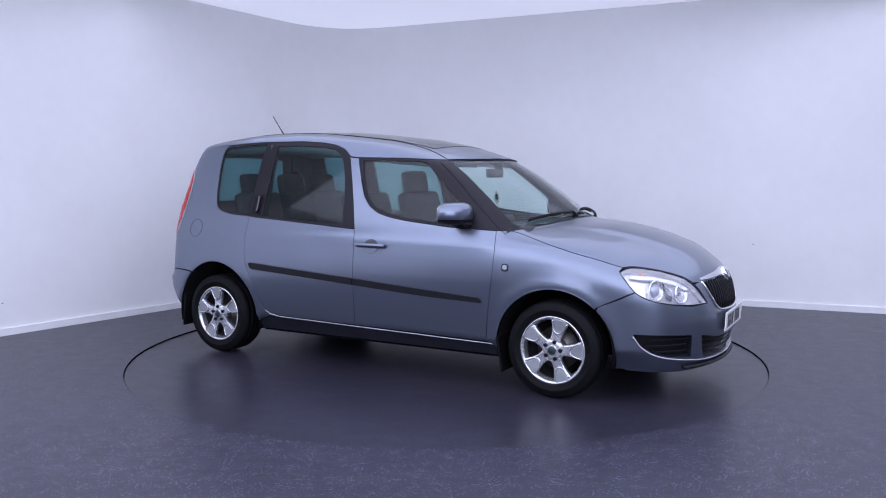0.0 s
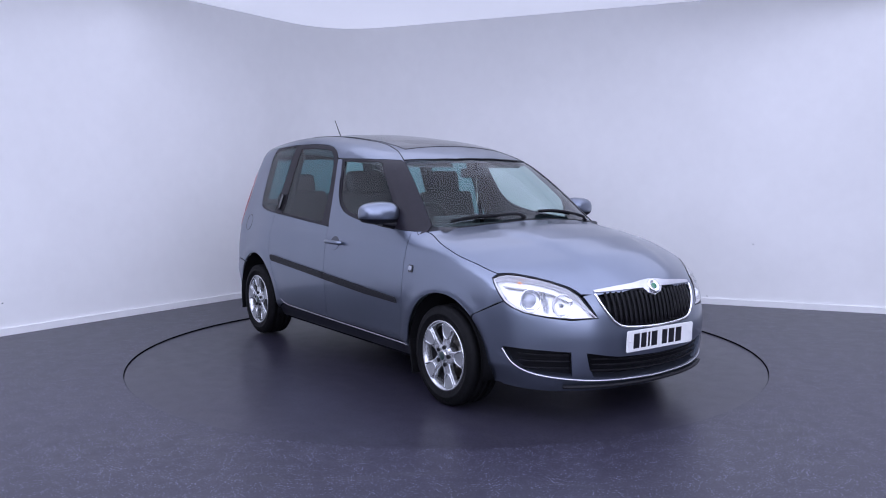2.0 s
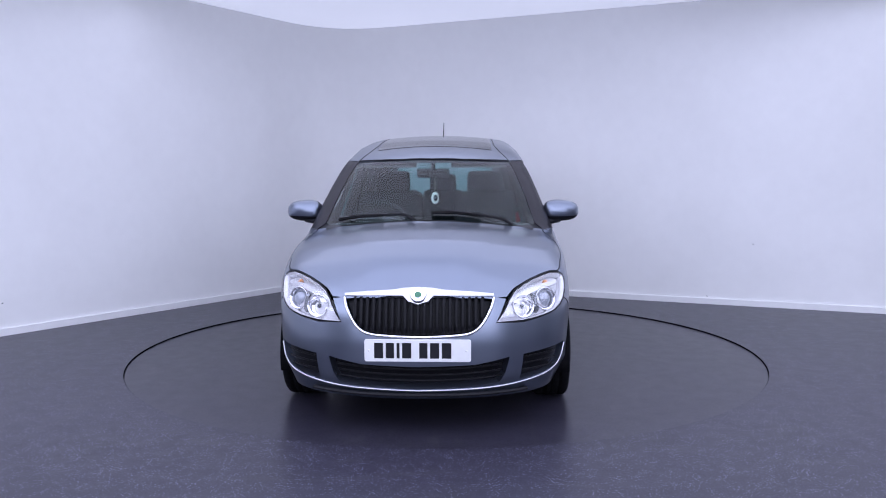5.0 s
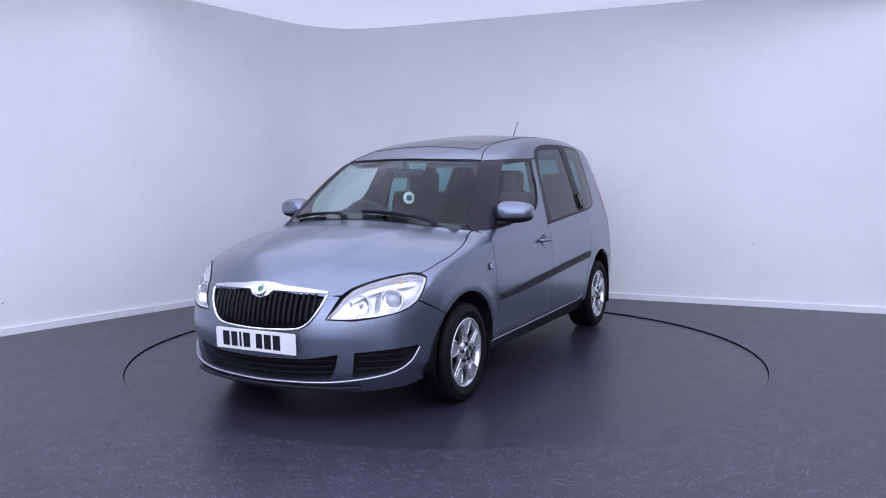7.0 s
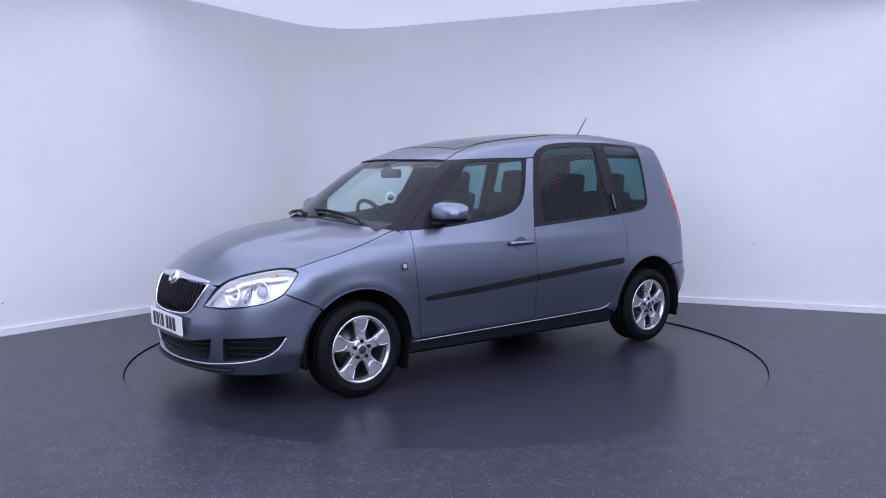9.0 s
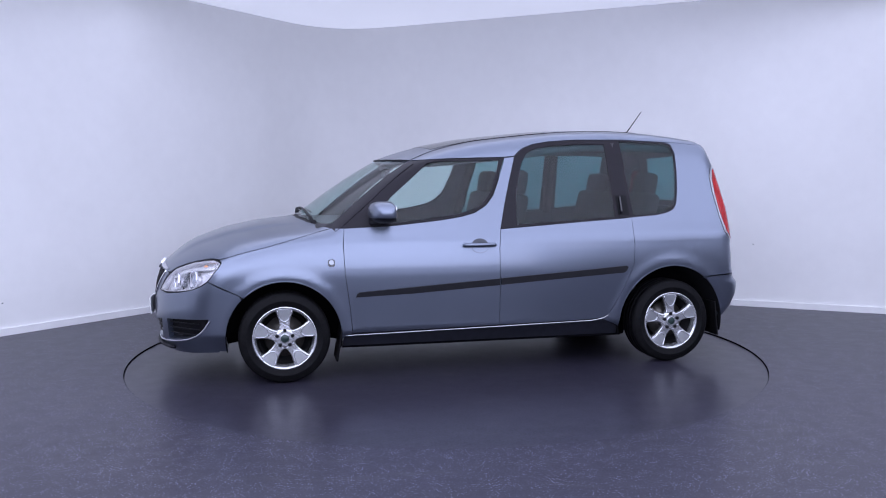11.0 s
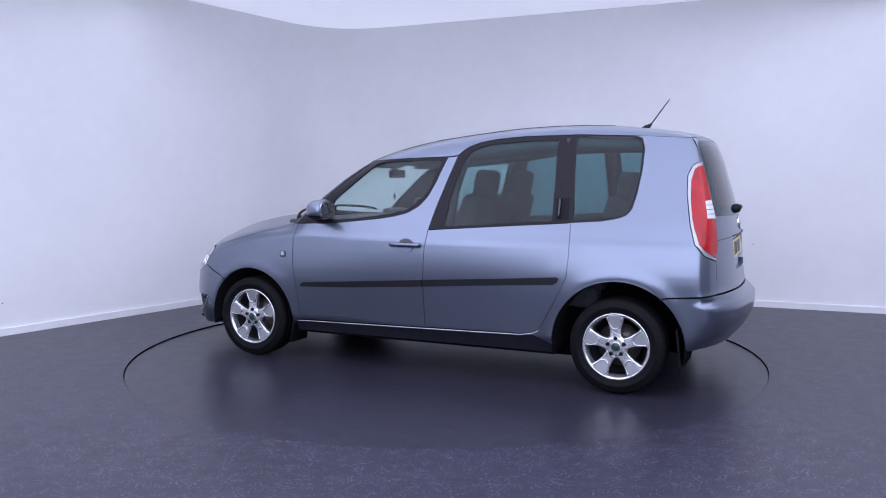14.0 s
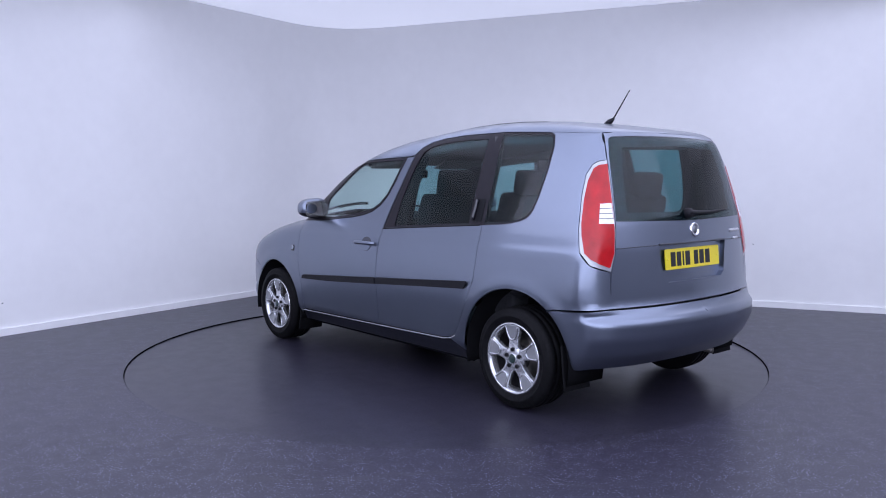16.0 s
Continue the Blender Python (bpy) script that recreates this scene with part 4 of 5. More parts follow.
        put("indicator_bulb", lathe([(0.0001, 0.012), (0.009, 0.009), (0.014, 0.0), (0.012, -0.012)], 16, axis="z"), AMBER, (0.80, 0.742), -0.03, "amber indicator bulb")
        d = skin_data(v45, [(1.08, 0.655), (0.98, 0.706), (0.86, 0.732), (0.72, 0.742), (0.71, 0.722), (0.86, 0.712), (0.97, 0.688), (1.06, 0.645)], lift=-0.022, depth=0.012, gap=0)
        data_object("lamp_shelf", d if sg > 0 else mirrored(d), [LAMP_SHELL, LAMP_GREY], sh)
        d = skin_data(v45, [(0.935, 0.70), (0.915, 0.70), (0.925, 0.60), (0.945, 0.585), (0.955, 0.60)], lift=-0.025, depth=0.015, gap=0)
        data_object("lamp_divider", d if sg > 0 else mirrored(d), [LAMP_GREY, LAMP_GREY], sh)


def number_plate(mat, parent, label):
    bm = plate(bmesh.new(), rounded(0.520, 0.111, 0.010), 0.006, bevel=0.0015)
    ob = part("number_plate", bm, mat, parent, label, smooth=False)
    x = -0.212
    for i, w in enumerate((0.044, 0.040, 0.014, 0.044, 0.0, 0.040, 0.044, 0.046)):
        if w:
            b = plate(bmesh.new(), [(x, -0.0385), (x + w, -0.0385), (x + w, 0.0385), (x, 0.0385)], 0.0012, pose(0, 0, 0.006))
            part("plate_bar", b, PLATE_INK, ob, smooth=False)
        x += w + (0.013 if w else 0.026)
    for sx in (-1, 1):
        part("plate_screw", lathe([(0.0001, 0.0085), (0.005, 0.008), (0.006, 0.006)], 12, axis="z"), mat, ob).location = (sx * 0.238, 0, 0)
    return ob


def build_rear(car):
    v135 = View(135)
    r = lambda pts: v135.flat(REAR_VIEW.onto(pts))
    s = lambda pts: v135.flat(SIDE_VIEW.onto(pts))
    edge = GATE_EDGE
    seam = [tuple(p) for p in v135.flat(REAR_VIEW.onto(GATE_EDGE[2:8]))]
    half = [(0.0, 0.606)] + edge + [(0.40, 1.512), (0.2, 1.519), (0.0, 1.521)]
    full = half + [(-y, z) for y, z in half[-2:0:-1]]
    glass_half = [(0.0, 1.035), (0.585, 1.045), (0.570, 1.157), (0.554, 1.282), (0.540, 1.38), (0.512, 1.468), (0.485, 1.482), (0.30, 1.490), (0.0, 1.494)]
    glass = glass_half + [(-y, z) for y, z in glass_half[-2:0:-1]]
    hole = [(-0.29, 0.738), (-0.25, 0.714), (0.25, 0.714), (0.29, 0.738), (0.325, 0.912), (-0.325, 0.912)]
    gate = skin_panel("tailgate", REAR_VIEW, full, PAINT, car, both="one", depth=0.035, gap=0.0018, holes=[glass, hole], label="grey-blue tailgate with a plate recess")
    skin_panel("rear_window", REAR_VIEW, glass, DARK_GLASS, gate, inner=DARK_INNER, both="one", lift=-0.001, depth=0.004, gap=0.001, label="tinted rear window")
    inner_half = [(0.0, 1.085), (0.50, 1.09), (0.485, 1.20), (0.465, 1.33), (0.43, 1.43), (0.0, 1.445)]
    inner = inner_half + [(-y, z) for y, z in inner_half[-2:0:-1]]
    skin_panel("window_border", REAR_VIEW, glass, BLACK_GLOSS, gate, both="one", lift=-0.008, depth=0.004, holes=[inner], label="black printed border behind the rear glass")
    skin_panel("plate_recess", REAR_VIEW, [(-0.30, 0.73), (-0.25, 0.705), (0.25, 0.705), (0.30, 0.73), (0.34, 0.92), (-0.34, 0.92)], PAINT, gate, both="one", lift=-0.03, depth=0.004, gap=0)
    for sg in (1, -1):
        p = on_skin(REAR_VIEW, [(0.330, 0.915), (0.45, 0.913), (0.603, 0.908)], 0.0) * (1, sg, 1)
        part("trim_line", tube(bmesh.new(), p, 0.003, 6), PAINT_DARK, gate)
    p = on_skin(REAR_VIEW, [(-0.32, 0.918), (0.32, 0.918)], 0.004)
    part("grip_bar", tube(bmesh.new(), p, 0.005, 8), PAINT_DARK, gate)
    pl = number_plate(PLATE_YELLOW, gate, "yellow number plate with dark bars")
    pl.matrix_basis = pose(-1.892, 0, 0.832, 90 - 5, 0, -90)
    n = skin_normal(REAR_VIEW.onto([(0.0, 0.985)]))[0]
    c = REAR_VIEW.onto([(0.0, 0.985)])[0]
    badge = part("badge", lathe([(0.0001, 0.004), (0.026, 0.004), (0.030, 0.009), (0.038, 0.008), (0.041, 0.002), (0.041, -0.01)], 32, axis="z"), CHROME, gate, "round silver badge")
    badge.matrix_basis = look(Vector(c), Vector(c) - Vector(n))
    part("badge_core", lathe([(0.0001, 0.007), (0.018, 0.007), (0.022, 0.004)], 24, axis="z"), LAMP_GREY, badge)
    # model lettering as plain bars
    for y0, w, z in ((-0.40, 0.15, 0.962), (-0.44, 0.07, 0.915)):
        p = on_skin(REAR_VIEW, [(y0, z), (y0 - w, z)], 0.002)
        part("lettering_bar", tube(bmesh.new(), p, 0.009, 6, flat=0.5, up=(1, 0, 0)), SATIN, gate)
    # rear wiper
    p = on_skin(REAR_VIEW, [(0.06, 1.075), (0.0, 1.072), (-0.15, 1.070), (-0.33, 1.078)], 0.022)
    w = part("rear_wiper", tube(bmesh.new(), p, list(np.linspace(0.014, 0.006, len(p))), 8), BLACK_TRIM, gate, "black rear wiper")
    hub = part("wiper_hub", lathe([(0.0001, 0.03), (0.022, 0.028), (0.028, 0.015), (0.030, -0.01)], 20, axis="z"), BLACK_TRIM, gate)
    n = skin_normal(REAR_VIEW.onto([(0.04, 1.073)]))[0]
    c = REAR_VIEW.onto([(0.04, 1.073)])[0]
    hub.matrix_basis = look(Vector(c), Vector(c) - Vector(n))
    # bumper
    outline = np.concatenate([r([(0.0, 0.598), (0.3, 0.598), (0.55, 0.599)]), s([(-1.842, 0.600), (-1.60, 0.584), (-1.556, 0.574)] + arc(-HUB_X, HUB_Z, ARCH_R, 130, 180, 12) + [(-1.72, 0.280)]), r([(0.70, 0.288), (0.45, 0.290), (0.2, 0.293)] + [(0.0, z) for z in np.linspace(0.294, 0.59, 20)])])
    bumper = skin_panel("rear_bumper", v135, outline, PAINT, car, both="join", depth=0.03, gap=0.0012, step=0.026, label="grey-blue rear bumper with a ledge")
    under = [(0.66, 0.296), (0.45, 0.298), (0.2, 0.300)] + [(0.0, z) for z in (0.302, 0.285, 0.27)] + [(0.3, 0.268), (0.60, 0.27)]
    skin_panel("bumper_under", v135, r(under), PIT, bumper, both="join", lift=-0.03, depth=0.01, gap=0.0)
    # tail lamps
    outer = [tuple(p) for p in v135.flat(SIDE_VIEW.onto(LAMP_OUT[1:-1]))] + seam
    red = [(-0.833, 1.338), (-0.79, 1.332), (-0.765, 1.315), (-0.736, 1.251), (-0.714, 1.15), (-0.700, 1.04), (-0.699, 0.975), (-0.710, 0.888), (-0.74, 0.857), (-0.785, 0.834)] + [(s0 + 0.008, z0) for s0, z0 in [(seam[0][0], 0.812)] + seam[1:-1]]
    lamps = skin_panel("tail_light", v135, outer, LAMP_FRAME, car, lift=0.002, depth=0.02, gap=0.003, holes=[red], label="tall red tail light in a silver frame")
    skin_panel("red_lens", v135, red, RED_LENS, lamps, inner=RED_LENS, lift=0.005, depth=0.015, gap=0.0, label="red lens")
    white = [(-0.790, 1.134), (seam[3][0] + 0.011, 1.138), (seam[2][0] + 0.012, 1.034), (-0.782, 1.036)]
    skin_panel("white_lens", v135, white, WHITE_LENS, lamps, inner=WHITE_LENS, lift=0.0065, depth=0.008, gap=0.0, label="white reversing lens")
    for t in (0.25, 0.5, 0.75):
        a, b = np.array(white[0]) * (1 - t) + np.array(white[3]) * t, np.array(white[1]) * (1 - t) + np.array(white[2]) * t
        skin_tube("lens_rib", v135, [a, b], 0.0016, LAMP_GREY, lamps, lift=0.007)
    # aerial
    base = TOP_VIEW.onto([(-1.322, 0.0)])[0]
    bm = tube(bmesh.new(), [base + (0.03, 0, -0.005), base + (0.01, 0, 0.012), base + (-0.012, 0, 0.024), base + (-0.022, 0, 0.034)], [0.02, 0.018, 0.011, 0.006], 10)
    foot = part("aerial", bm, BLACK_TRIM, car, "black raked roof aerial")
    part("whip", tube(bmesh.new(), [base + (-0.018, 0, 0.03), (-1.456, 0.002, 1.775)], [0.0045, 0.003], 8), BLACK_TRIM, foot)
    # exhaust tip
    part("exhaust", tube(bmesh.new(), [(-1.50, -0.30, 0.262), (-1.74, -0.31, 0.265), (-1.845, -0.31, 0.258)], 0.018, 12), BRAKE, car, "steel exhaust tip")


def build_wheels(car):
    tyre_profile = [(0.194, -0.088), (0.205, -0.096), (0.235, -0.101), (0.262, -0.098), (0.277, -0.086), (0.282, -0.07), (0.282, -0.048), (0.277, -0.046), (0.277, -0.038), (0.282, -0.036),
                    (0.284, -0.004), (0.278, -0.002), (0.278, 0.004), (0.284, 0.006), (0.282, 0.036), (0.277, 0.038), (0.277, 0.046), (0.282, 0.048), (0.282, 0.07), (0.277, 0.086), (0.262, 0.098), (0.240, 0.1005),
                    (0.238, 0.1025), (0.230, 0.1025), (0.228, 0.1005), (0.205, 0.096), (0.194, 0.088), (0.190, 0.07), (0.190, -0.07), (0.194, -0.088)]
    rim_profile = [(0.192, 0.080), (0.199, 0.090), (0.197, 0.096), (0.190, 0.096), (0.183, 0.091), (0.178, 0.080), (0.172, 0.055), (0.170, 0.02), (0.172, -0.085), (0.19, -0.085)]
    first = None
    for name, x, sy, turn, z in (("FL", HUB_X, 1, 0, HUB_Z), ("FR", HUB_X, -1, -15, HUB_Z), ("RL", -HUB_X, 1, 3, HUB_Z + 0.002), ("RR", -HUB_X, -1, 4, HUB_Z + 0.002)):
        m = pose(x, sy * 0.713, z, 0, 0, 0 if sy > 0 else 180) @ pose(0, 0, 0, 0, turn, 0)
        if first is None:
            rim = part("wheel", lathe(rim_profile, 64), ALLOY, car, "silver five-spoke alloy wheel with black tyre")
            part("tyre", lathe(tyre_profile, 72), RUBBER, rim, "black rubber tyre")
            part("barrel", lathe([(0.169, 0.05), (0.167, 0.0), (0.166, -0.08), (0.05, -0.082), (0.05, -0.075), (0.155, -0.07), (0.160, 0.05)], 48), ALLOY_DARK, rim)
            part("brake_disc", lathe([(0.0001, 0.02), (0.07, 0.02), (0.075, 0.004), (0.128, 0.004), (0.128, -0.016), (0.0001, -0.016)], 40), BRAKE, rim, "grey steel brake disc")
            part("hub", lathe([(0.0001, 0.091), (0.045, 0.091), (0.062, 0.088), (0.070, 0.078), (0.07, 0.03), (0.0001, 0.03)], 40), ALLOY, rim)
            part("hub_cap", lathe([(0.0001, 0.097), (0.022, 0.097), (0.028, 0.099), (0.031, 0.096), (0.031, 0.07)], 28), ALLOY, rim, "round hub cap")
            part("cap_core", lathe([(0.0001, 0.1010), (0.022, 0.1005), (0.027, 0.097)], 24), CAP_DARK, rim)
            flat = Matrix(((1, 0, 0, 0), (0, 0, 1, 0), (0, 1, 0, 0), (0, 0, 0, 1)))
            for k in range(5):
                a = pose(0, 0, 0, 0, 72 * k, 0)
                half = [(0.034, 0.050), (0.031, 0.075), (0.032, 0.098), (0.041, 0.135), (0.053, 0.165), (0.060, 0.186)]
                out = [(w, r) for w, r in half] + [(-w, r) for w, r in half[::-1]]
                bm = plate(bmesh.new(), out, 0.026, bevel=0.006)
                for v in bm.verts:  # dished face: the arm dips towards its middle
                    r = v.co.y
                    v.co.z += 0.060 + 0.006 * ((r - 0.11) / 0.075) ** 2
                bm.transform(a @ flat)
                part("spoke", bm, ALLOY, rim, smooth=False)
                pad = [(0.040, 0.186), (0.036, 0.160), (0.030, 0.138), (0.021, 0.118), (0.012, 0.110), (-0.012, 0.110), (-0.021, 0.118), (-0.030, 0.138), (-0.036, 0.160), (-0.040, 0.186)]
                bm = plate(bmesh.new(), pad, 0.012, bevel=0.004)
                for v in bm.verts:
                    v.co.z += 0.0775 + 0.006 * (v.co.y - 0.11) / 0.075
                bm.transform(a @ flat)
                part("spoke_pad", bm, PAD, rim, "satin grey shield on the spoke", smooth=False)
                bead = spline([(0.043, 0.0955, 0.172), (0.035, 0.0925, 0.142), (0.023, 0.0910, 0.116), (0.0, 0.0905, 0.104), (-0.023, 0.0910, 0.116), (-0.035, 0.0925, 0.142), (-0.043, 0.0955, 0.172)], 5)
                bm = tube(bmesh.new(), bead, 0.0045, 8)
                bm.transform(a)
                part("spoke_bead", bm, ALLOY, rim)
                bm2 = lathe([(0.0001, 0.101), (0.007, 0.101), (0.0115, 0.098), (0.0115, 0.07)], 12)
                bm2.transform(a @ Matrix.Translation((0, 0, 0.050)))
                part("wheel_bolt", bm2, GRILLE_BLACK, rim)
            bm = bmesh.new()
            tube(bm, [(-0.19, 0.06, 0), (-0.188, 0.07, 0)], 0.004, 6)
            part("valve", bm, RUBBER, rim)
            rim.matrix_basis = m
            first = rim
        else:
            copy_thing(first, m).parent = car
    # arch liners, flaps, underbody
    for x, r in ((HUB_X, ARCH_F), (-HUB_X, ARCH_R)):
        for sg in (1, -1):
            bm = bmesh.new()
            rows = []
            for i in range(25):
                a = math.radians(-12 + 204 * i / 24)
                rows.append([bm.verts.new((x + q * math.cos(a), sg * y, HUB_Z + q * math.sin(a))) for q, y in ((r + 0.003, 0.795), (r + 0.008, 0.52), (0.06, 0.50))])
            for p, q in zip(rows, rows[1:]):
                for k in range(2):
                    bm.faces.new((p[k], p[k + 1], q[k + 1], q[k]))
            bmesh.ops.recalc_face_normals(bm, faces=bm.faces)
            bmesh.ops.solidify(bm, geom=list(bm.faces), thickness=0.004)
            part("arch_liner", bm, PIT, car, "black wheel arch liner")
            bm = bmesh.new()
            fx = x - r + 0.012 if x > 0 else x - r + 0.035
            box(bm, (0.012, 0.20, 0.24), pose(fx, sg * 0.70, 0.235 if x > 0 else 0.285, 0, -10 if x > 0 else 6, 0), 0.004)
            part("mud_flap", bm, RUBBER, car, "black rubber mud flap")
    bm = bmesh.new()
    box(bm, (1.80, 1.46, 0.10), pose(0.0, 0, 0.235), 0.02)
    box(bm, (3.35, 0.98, 0.10), pose(0.13, 0, 0.265), 0.03)
    box(bm, (0.7, 0.45, 0.10), pose(0.3, 0.0, 0.19), 0.03)
    box(bm, (0.55, 1.0, 0.14), pose(-0.85, 0.0, 0.20), 0.05)
    part("underbody", bm, PIT, car, "black underbody")


def build_cabin(car):
    bm = bmesh.new()
    box(bm, (1.72, 1.40, 0.05), pose(-0.01, 0, 0.33))
    box(bm, (0.80, 0.96, 0.05), pose(-1.25, 0, 0.335))
    box(bm, (0.75, 0.96, 0.42), pose(-1.42, 0, 0.55), 0.03)
    box(bm, (0.85, 1.30, 0.05), pose(-1.38, 0, 0.755), 0.01)
    part("cabin_floor", bm, TRIM_GREY, car, "dark carpeted cabin floor")
    bm = bmesh.new()
    box(bm, (0.42, 1.34, 0.24), pose(0.83, 0, 0.84), 0.06, 3)
    box(bm, (0.34, 1.28, 0.07), pose(0.93, 0, 0.945), 0.03, 3)
    box(bm, (0.30, 0.30, 0.08), pose(0.66, -0.36, 0.975, 0, -8, 0), 0.03, 3)
    box(bm, (0.30, 0.26, 0.50), pose(0.62, 0, 0.60), 0.04)
    part("dashboard", bm, TRIM_GREY, car, "dark grey moulded dashboard")
    bm = bmesh.new()
    ring = [(0.185 * math.cos(a), 0.185 * math.sin(a), 0) for a in np.linspace(0, 2 * math.pi, 40, endpoint=False)]
    tube(bm, ring, 0.015, 8, True)
    box(bm, (0.16, 0.11, 0.05), pose(0, 0, -0.02), 0.02)
    box(bm, (0.34, 0.04, 0.02), pose(0, 0, -0.01), 0.008)
    box(bm, (0.05, 0.17, 0.02), pose(0, -0.09, -0.01), 0.008)
    wheel = part("steering_wheel", bm, TRIM_GREY, car, "dark steering wheel")
    wheel.matrix_basis = look(Vector((0.46, -0.36, 0.94)), Vector((0.85, -0.36, 0.74)))
    # seats
    for x, y, w, top in ((-0.06, 0.36, 0.48, 0.0), (-0.06, -0.36, 0.48, 0.0), (-1.02, 0.42, 0.42, -0.02), (-1.02, 0.0, 0.36, -0.02), (-1.02, -0.42, 0.42, -0.02)):
        front = x > -0.5
        bm = bmesh.new()
        box(bm, (0.50, w, 0.16), pose(x + 0.12, y, 0.56, 0, -6, 0), 0.05, 3)
        seat = part("front_seat" if front else "rear_seat", bm, FABRIC, car, "dark grey fabric seat")
        bm = bmesh.new()
        box(bm, (0.12, w, 0.60), pose(x - 0.17, y, 0.87, 0, -14, 0), 0.05, 3)
        part("backrest", bm, FABRIC, seat)
        bm = bmesh.new()
        box(bm, (0.10, 0.27 if front else 0.24, 0.18), pose(x - 0.265, y, 1.235 + top, 0, -10, 0), 0.045, 3)
        rest = part("headrest", bm, FABRIC, seat)
        for dy in (-0.06, 0.06):
            part("headrest_post", tube(bmesh.new(), [(x - 0.235, y + dy, 1.10), (x - 0.258, y + dy, 1.20)], 0.006, 8), SATIN, rest)
    # inner pillars and roof rails
    for sg in (1, -1):
        for a, b in (((-0.16, 0.70, 0.98), (-0.26, 0.565, 1.42)), ((-0.95, 0.71, 0.98), (-0.95, 0.555, 1.50)), ((-1.55, 0.67, 0.95), (-1.55, 0.52, 1.48))):
            bm = tube(bmesh.new(), [np.array(a) * (1, sg, 1), (np.array(a) * 0.5 + np.array(b) * 0.5) * (1, sg, 1), np.array(b) * (1, sg, 1)], 0.035, 8, up=(0, 1, 0))
            part("inner_pillar", bm, TRIM_GREY, car, "grey lined inner pillar")
        p = np.array([(0.35, 0.53, 1.37), (-0.2, 0.55, 1.42), (-0.8, 0.545, 1.48), (-1.5, 0.51, 1.47)]) * (1, sg, 1)
        part("inner_rail", tube(bmesh.new(), spline(p, 6), 0.03, 8), LINING, car, "pale lined roof rail")
        belt = tube(bmesh.new(), np.array([(-0.235, 0.60, 1.30), (-0.20, 0.655, 0.95), (-0.12, 0.68, 0.55)]) * (1, sg, 1), 0.022, 6, flat=0.12, up=(1, 0, 0))
        part("seat_belt", belt, RUBBER, car, "black seat belt")
        # sun visor
        bm = bmesh.new()
        box(bm, (0.16, 0.36, 0.015), pose(0.40, sg * 0.30, 1.375, 0, 22, 0), 0.006)
        part("sun_visor", bm, LINING, car, "grey sun visor")
    # inside mirror, hanging freshener and paper disc
    bm = bmesh.new()
    box(bm, (0.035, 0.22, 0.062), pose(0.55, 0.0, 1.302), 0.015, 3)
    box(bm, (0.05, 0.03, 0.05), pose(0.575, 0.0, 1.345), 0.01)
    mirror = part("inside_mirror", bm, BLACK_TRIM, car, "dark inside mirror below the windscreen top")
    part("cord", tube(bmesh.new(), [(0.56, 0.012, 1.28), (0.562, 0.013, 1.18)], 0.0015, 6), PAPER, mirror)
    bm = lathe([(0.0001, 0.003), (0.037, 0.003), (0.042, 0.0), (0.037, -0.003), (0.0001, -0.003)], 28, axis="z")
    fresh = part("air_freshener", bm, PAPER, mirror, "round white hanging freshener")
    fresh.matrix_basis = pose(0.563, 0.013, 1.135) @ pose(0, 0, 0, 90, 0, 145)
    part("freshener_core", lathe([(0.0001, 0.005), (0.022, 0.005), (0.022, -0.005), (0.0001, -0.005)], 20, axis="z"), LAMP_GREY, fresh)
    # windscreen wipers
    for pivot, arm in (((1.175, -0.10), [(1.175, -0.10), (1.14, -0.28), (1.045, -0.56)]), ((1.10, 0.50), [(1.10, 0.50), (1.13, 0.32), (1.16, 0.02)])):
        p = on_skin(TOP_VIEW, [tuple(q) for q in spline(arm, 6)], 0.022)
        p[:4, 2] -= (0.028, 0.016, 0.007, 0.002)  # the arm dips to its pivot
        w = part("wiper", tube(bmesh.new(), p, list(np.linspace(0.010, 0.005, len(p))), 8), BLACK_TRIM, car, "black windscreen wiper")
        p = on_skin(TOP_VIEW, [tuple(q) for q in spline([(arm[1][0] * 1.0 + 0.0, arm[1][1]), arm[2]], 6)], 0.009)
        part("blade", tube(bmesh.new(), p, 0.0055, 6), RUBBER, w)
        c = TOP_VIEW.onto([pivot])[0]
        part("pivot", lathe([(0.0001, 0.012), (0.010, 0.011), (0.014, 0.006), (0.015, -0.03)], 16, axis="z"), BLACK_TRIM, w).location = c
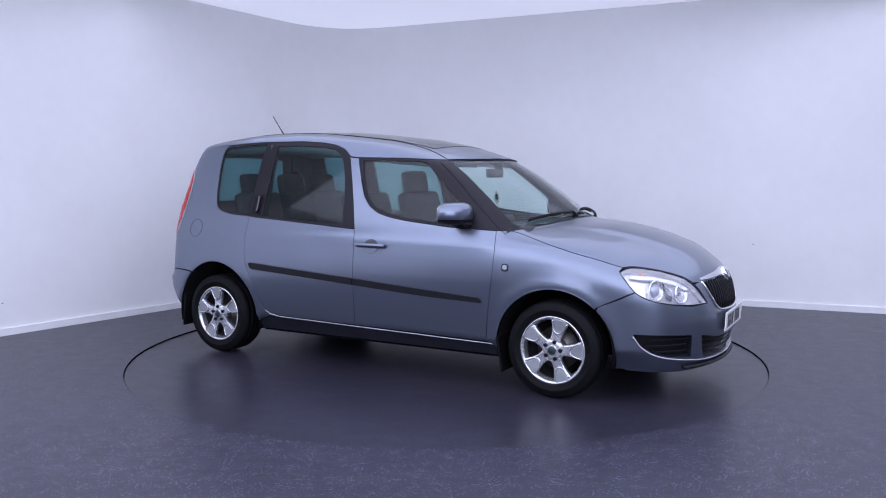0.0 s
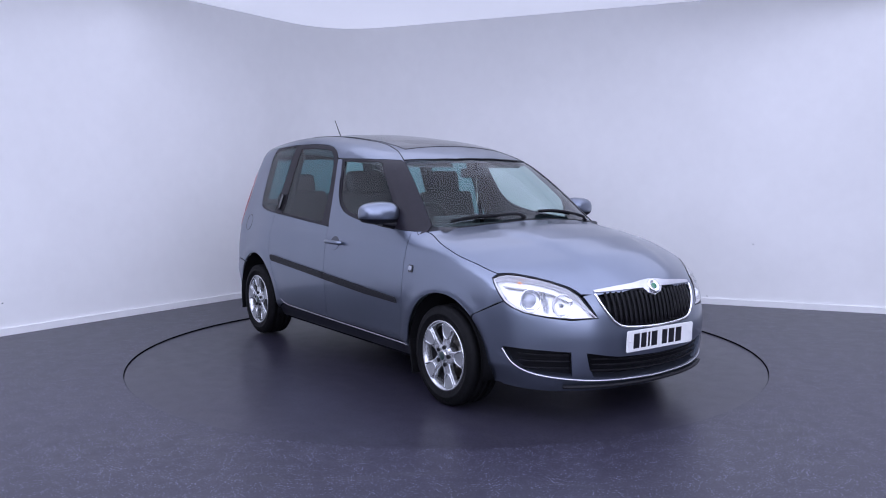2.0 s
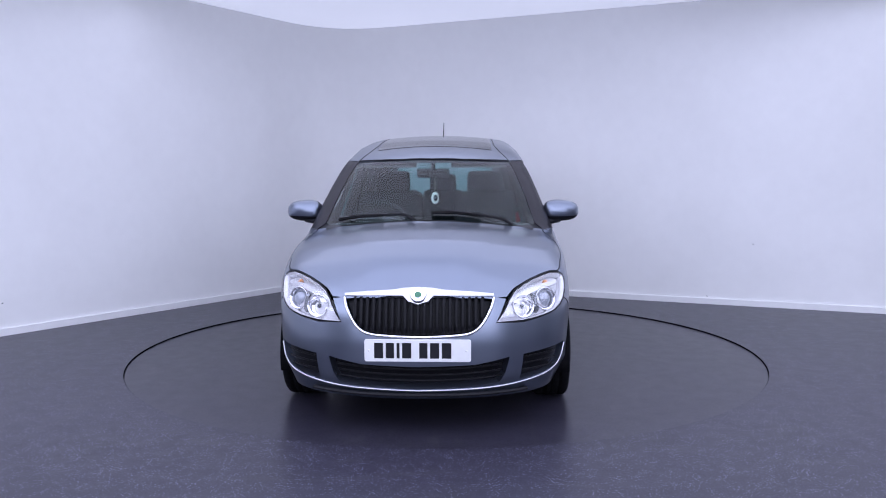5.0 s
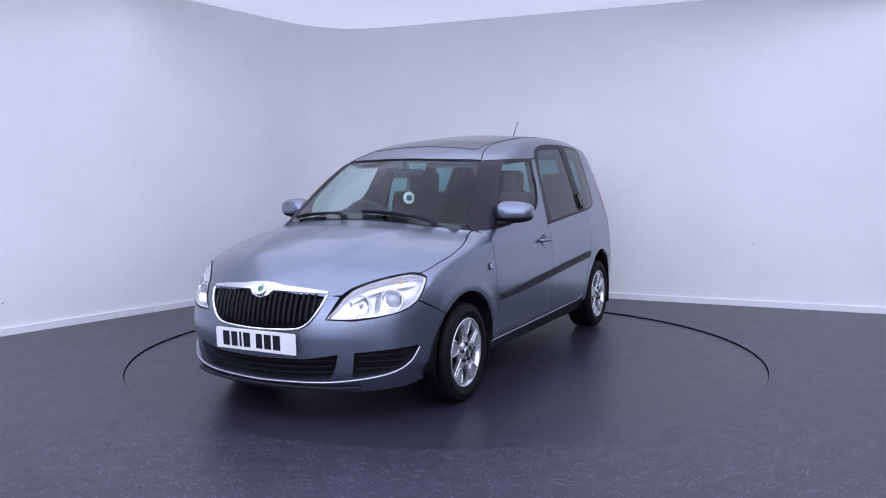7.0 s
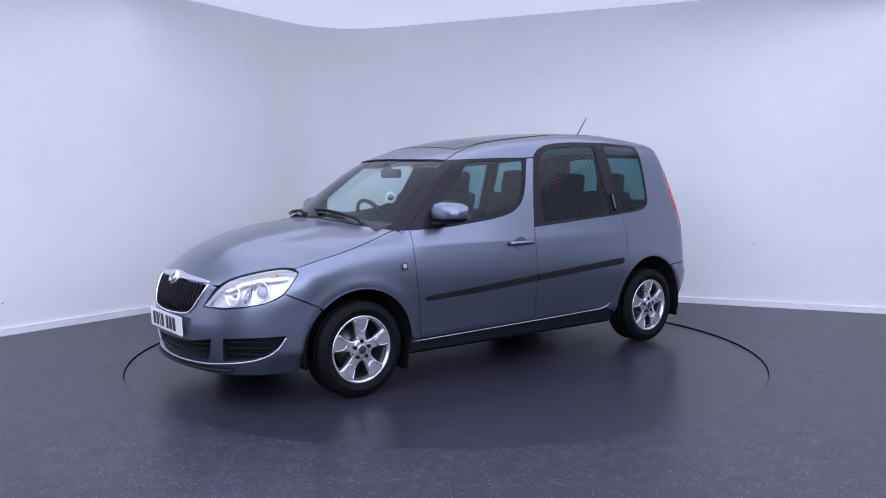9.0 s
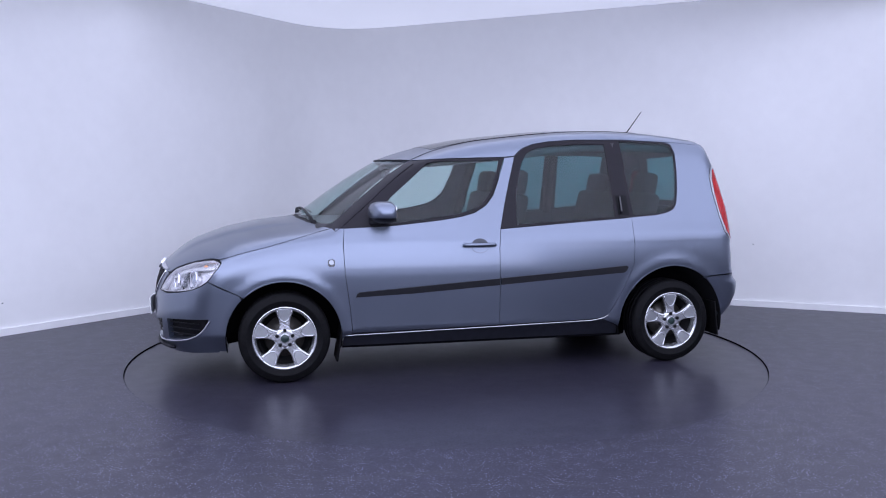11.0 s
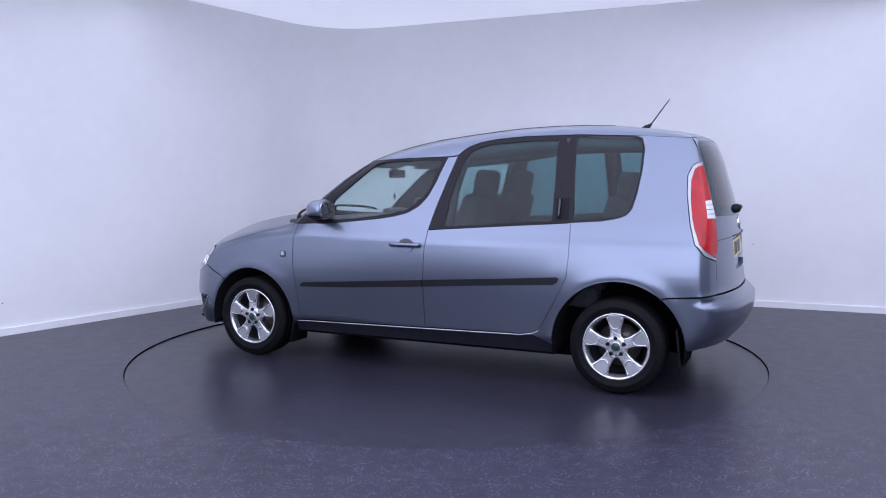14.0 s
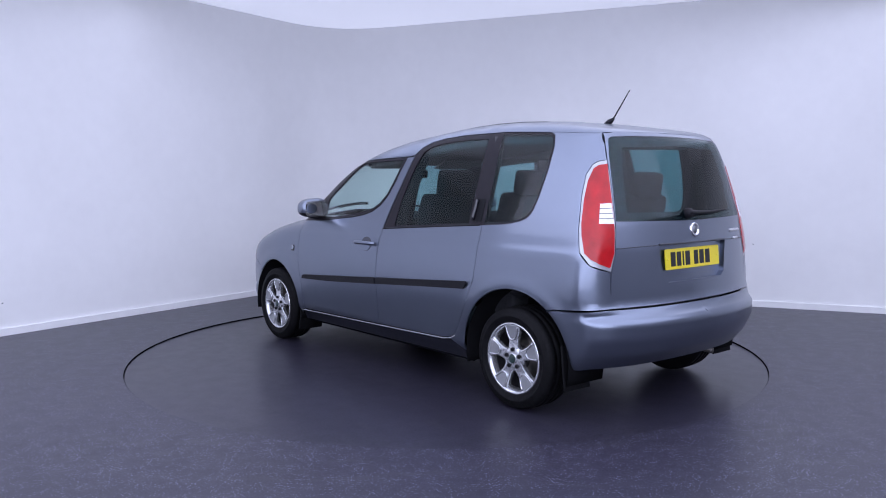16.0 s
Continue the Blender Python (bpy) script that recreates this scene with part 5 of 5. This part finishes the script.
    # wing mirrors
    for sg in (1, -1):
        top, low = bmesh.new(), bmesh.new()
        src = bmesh.new()
        bmesh.ops.create_uvsphere(src, u_segments=40, v_segments=26, radius=1.0)
        for v in src.verts:
            q = [math.copysign(abs(c) ** 0.72, c) for c in v.co]
            x = q[0] * (0.098 if q[0] > 0 else 0.050)
            z = q[2] * (0.080 if q[2] > 0 else 0.070)
            y = q[1] * 0.118
            z *= 1.0 - 0.16 * (q[1] * 0.5 + 0.5)
            v.co = (0.70 + x - 0.10 * (y / 0.118 * 0.5 + 0.5) * 0.4, sg * (0.845 + y), 1.052 + z)
        for bm, upper in ((top, True), (low, False)):
            kept = {}
            for f in src.faces:
                if (f.calc_center_median().z > 1.022) == upper:
                    for v in f.verts:
                        if v.index not in kept:
                            kept[v.index] = bm.verts.new(v.co)
                    bm.faces.new([kept[v.index] for v in f.verts])
            bmesh.ops.recalc_face_normals(bm, faces=bm.faces)
        src.free()
        m = part("wing_mirror", top, PAINT, car, "body-coloured wing mirror with black underside")
        for f in low.faces:
            if f.calc_center_median().z > 1.2:
                f.normal_flip()
        part("mirror_base", low, BLACK_TRIM, m)
        bm = bmesh.new()
        tube(bm, [np.array(q) * (1, sg, 1) for q in ((0.72, 0.83, 1.0), (0.735, 0.78, 0.99), (0.74, 0.74, 0.985))], [0.035, 0.034, 0.045], 10, flat=0.6)
        part("mirror_arm", bm, BLACK_TRIM, m)
        bm = plate(bmesh.new(), rounded(0.19, 0.105, 0.03), 0.004)
        g = part("mirror_glass", bm, MIRROR, m, "mirror glass", smooth=False)
        g.matrix_basis = look(Vector((0.634, sg * 0.845, 1.050)), Vector((1.6, sg * 0.90, 1.05)))


def build_car():
    car = new("car")
    tagged(car, "grey-blue metallic compact people carrier parked on the turntable", "car")
    build_body(car)
    build_front(car)
    build_rear(car)
    build_wheels(car)
    build_cabin(car)
    for ob in car.children:
        ob.matrix_basis = Matrix.Translation((AXIS_X, AXIS_Y, 0.0)) @ ob.matrix_basis
    return car


def motions():
    rows = [(t / 2, pose(0, 0, 0, 0, 0, -29.404 - 12.50464 * t / 2)) for t in range(33)]
    walk(car, rows)
    walk(turntable, rows)


build_room()
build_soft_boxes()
turntable = build_turntable()
car = build_car()
motions()
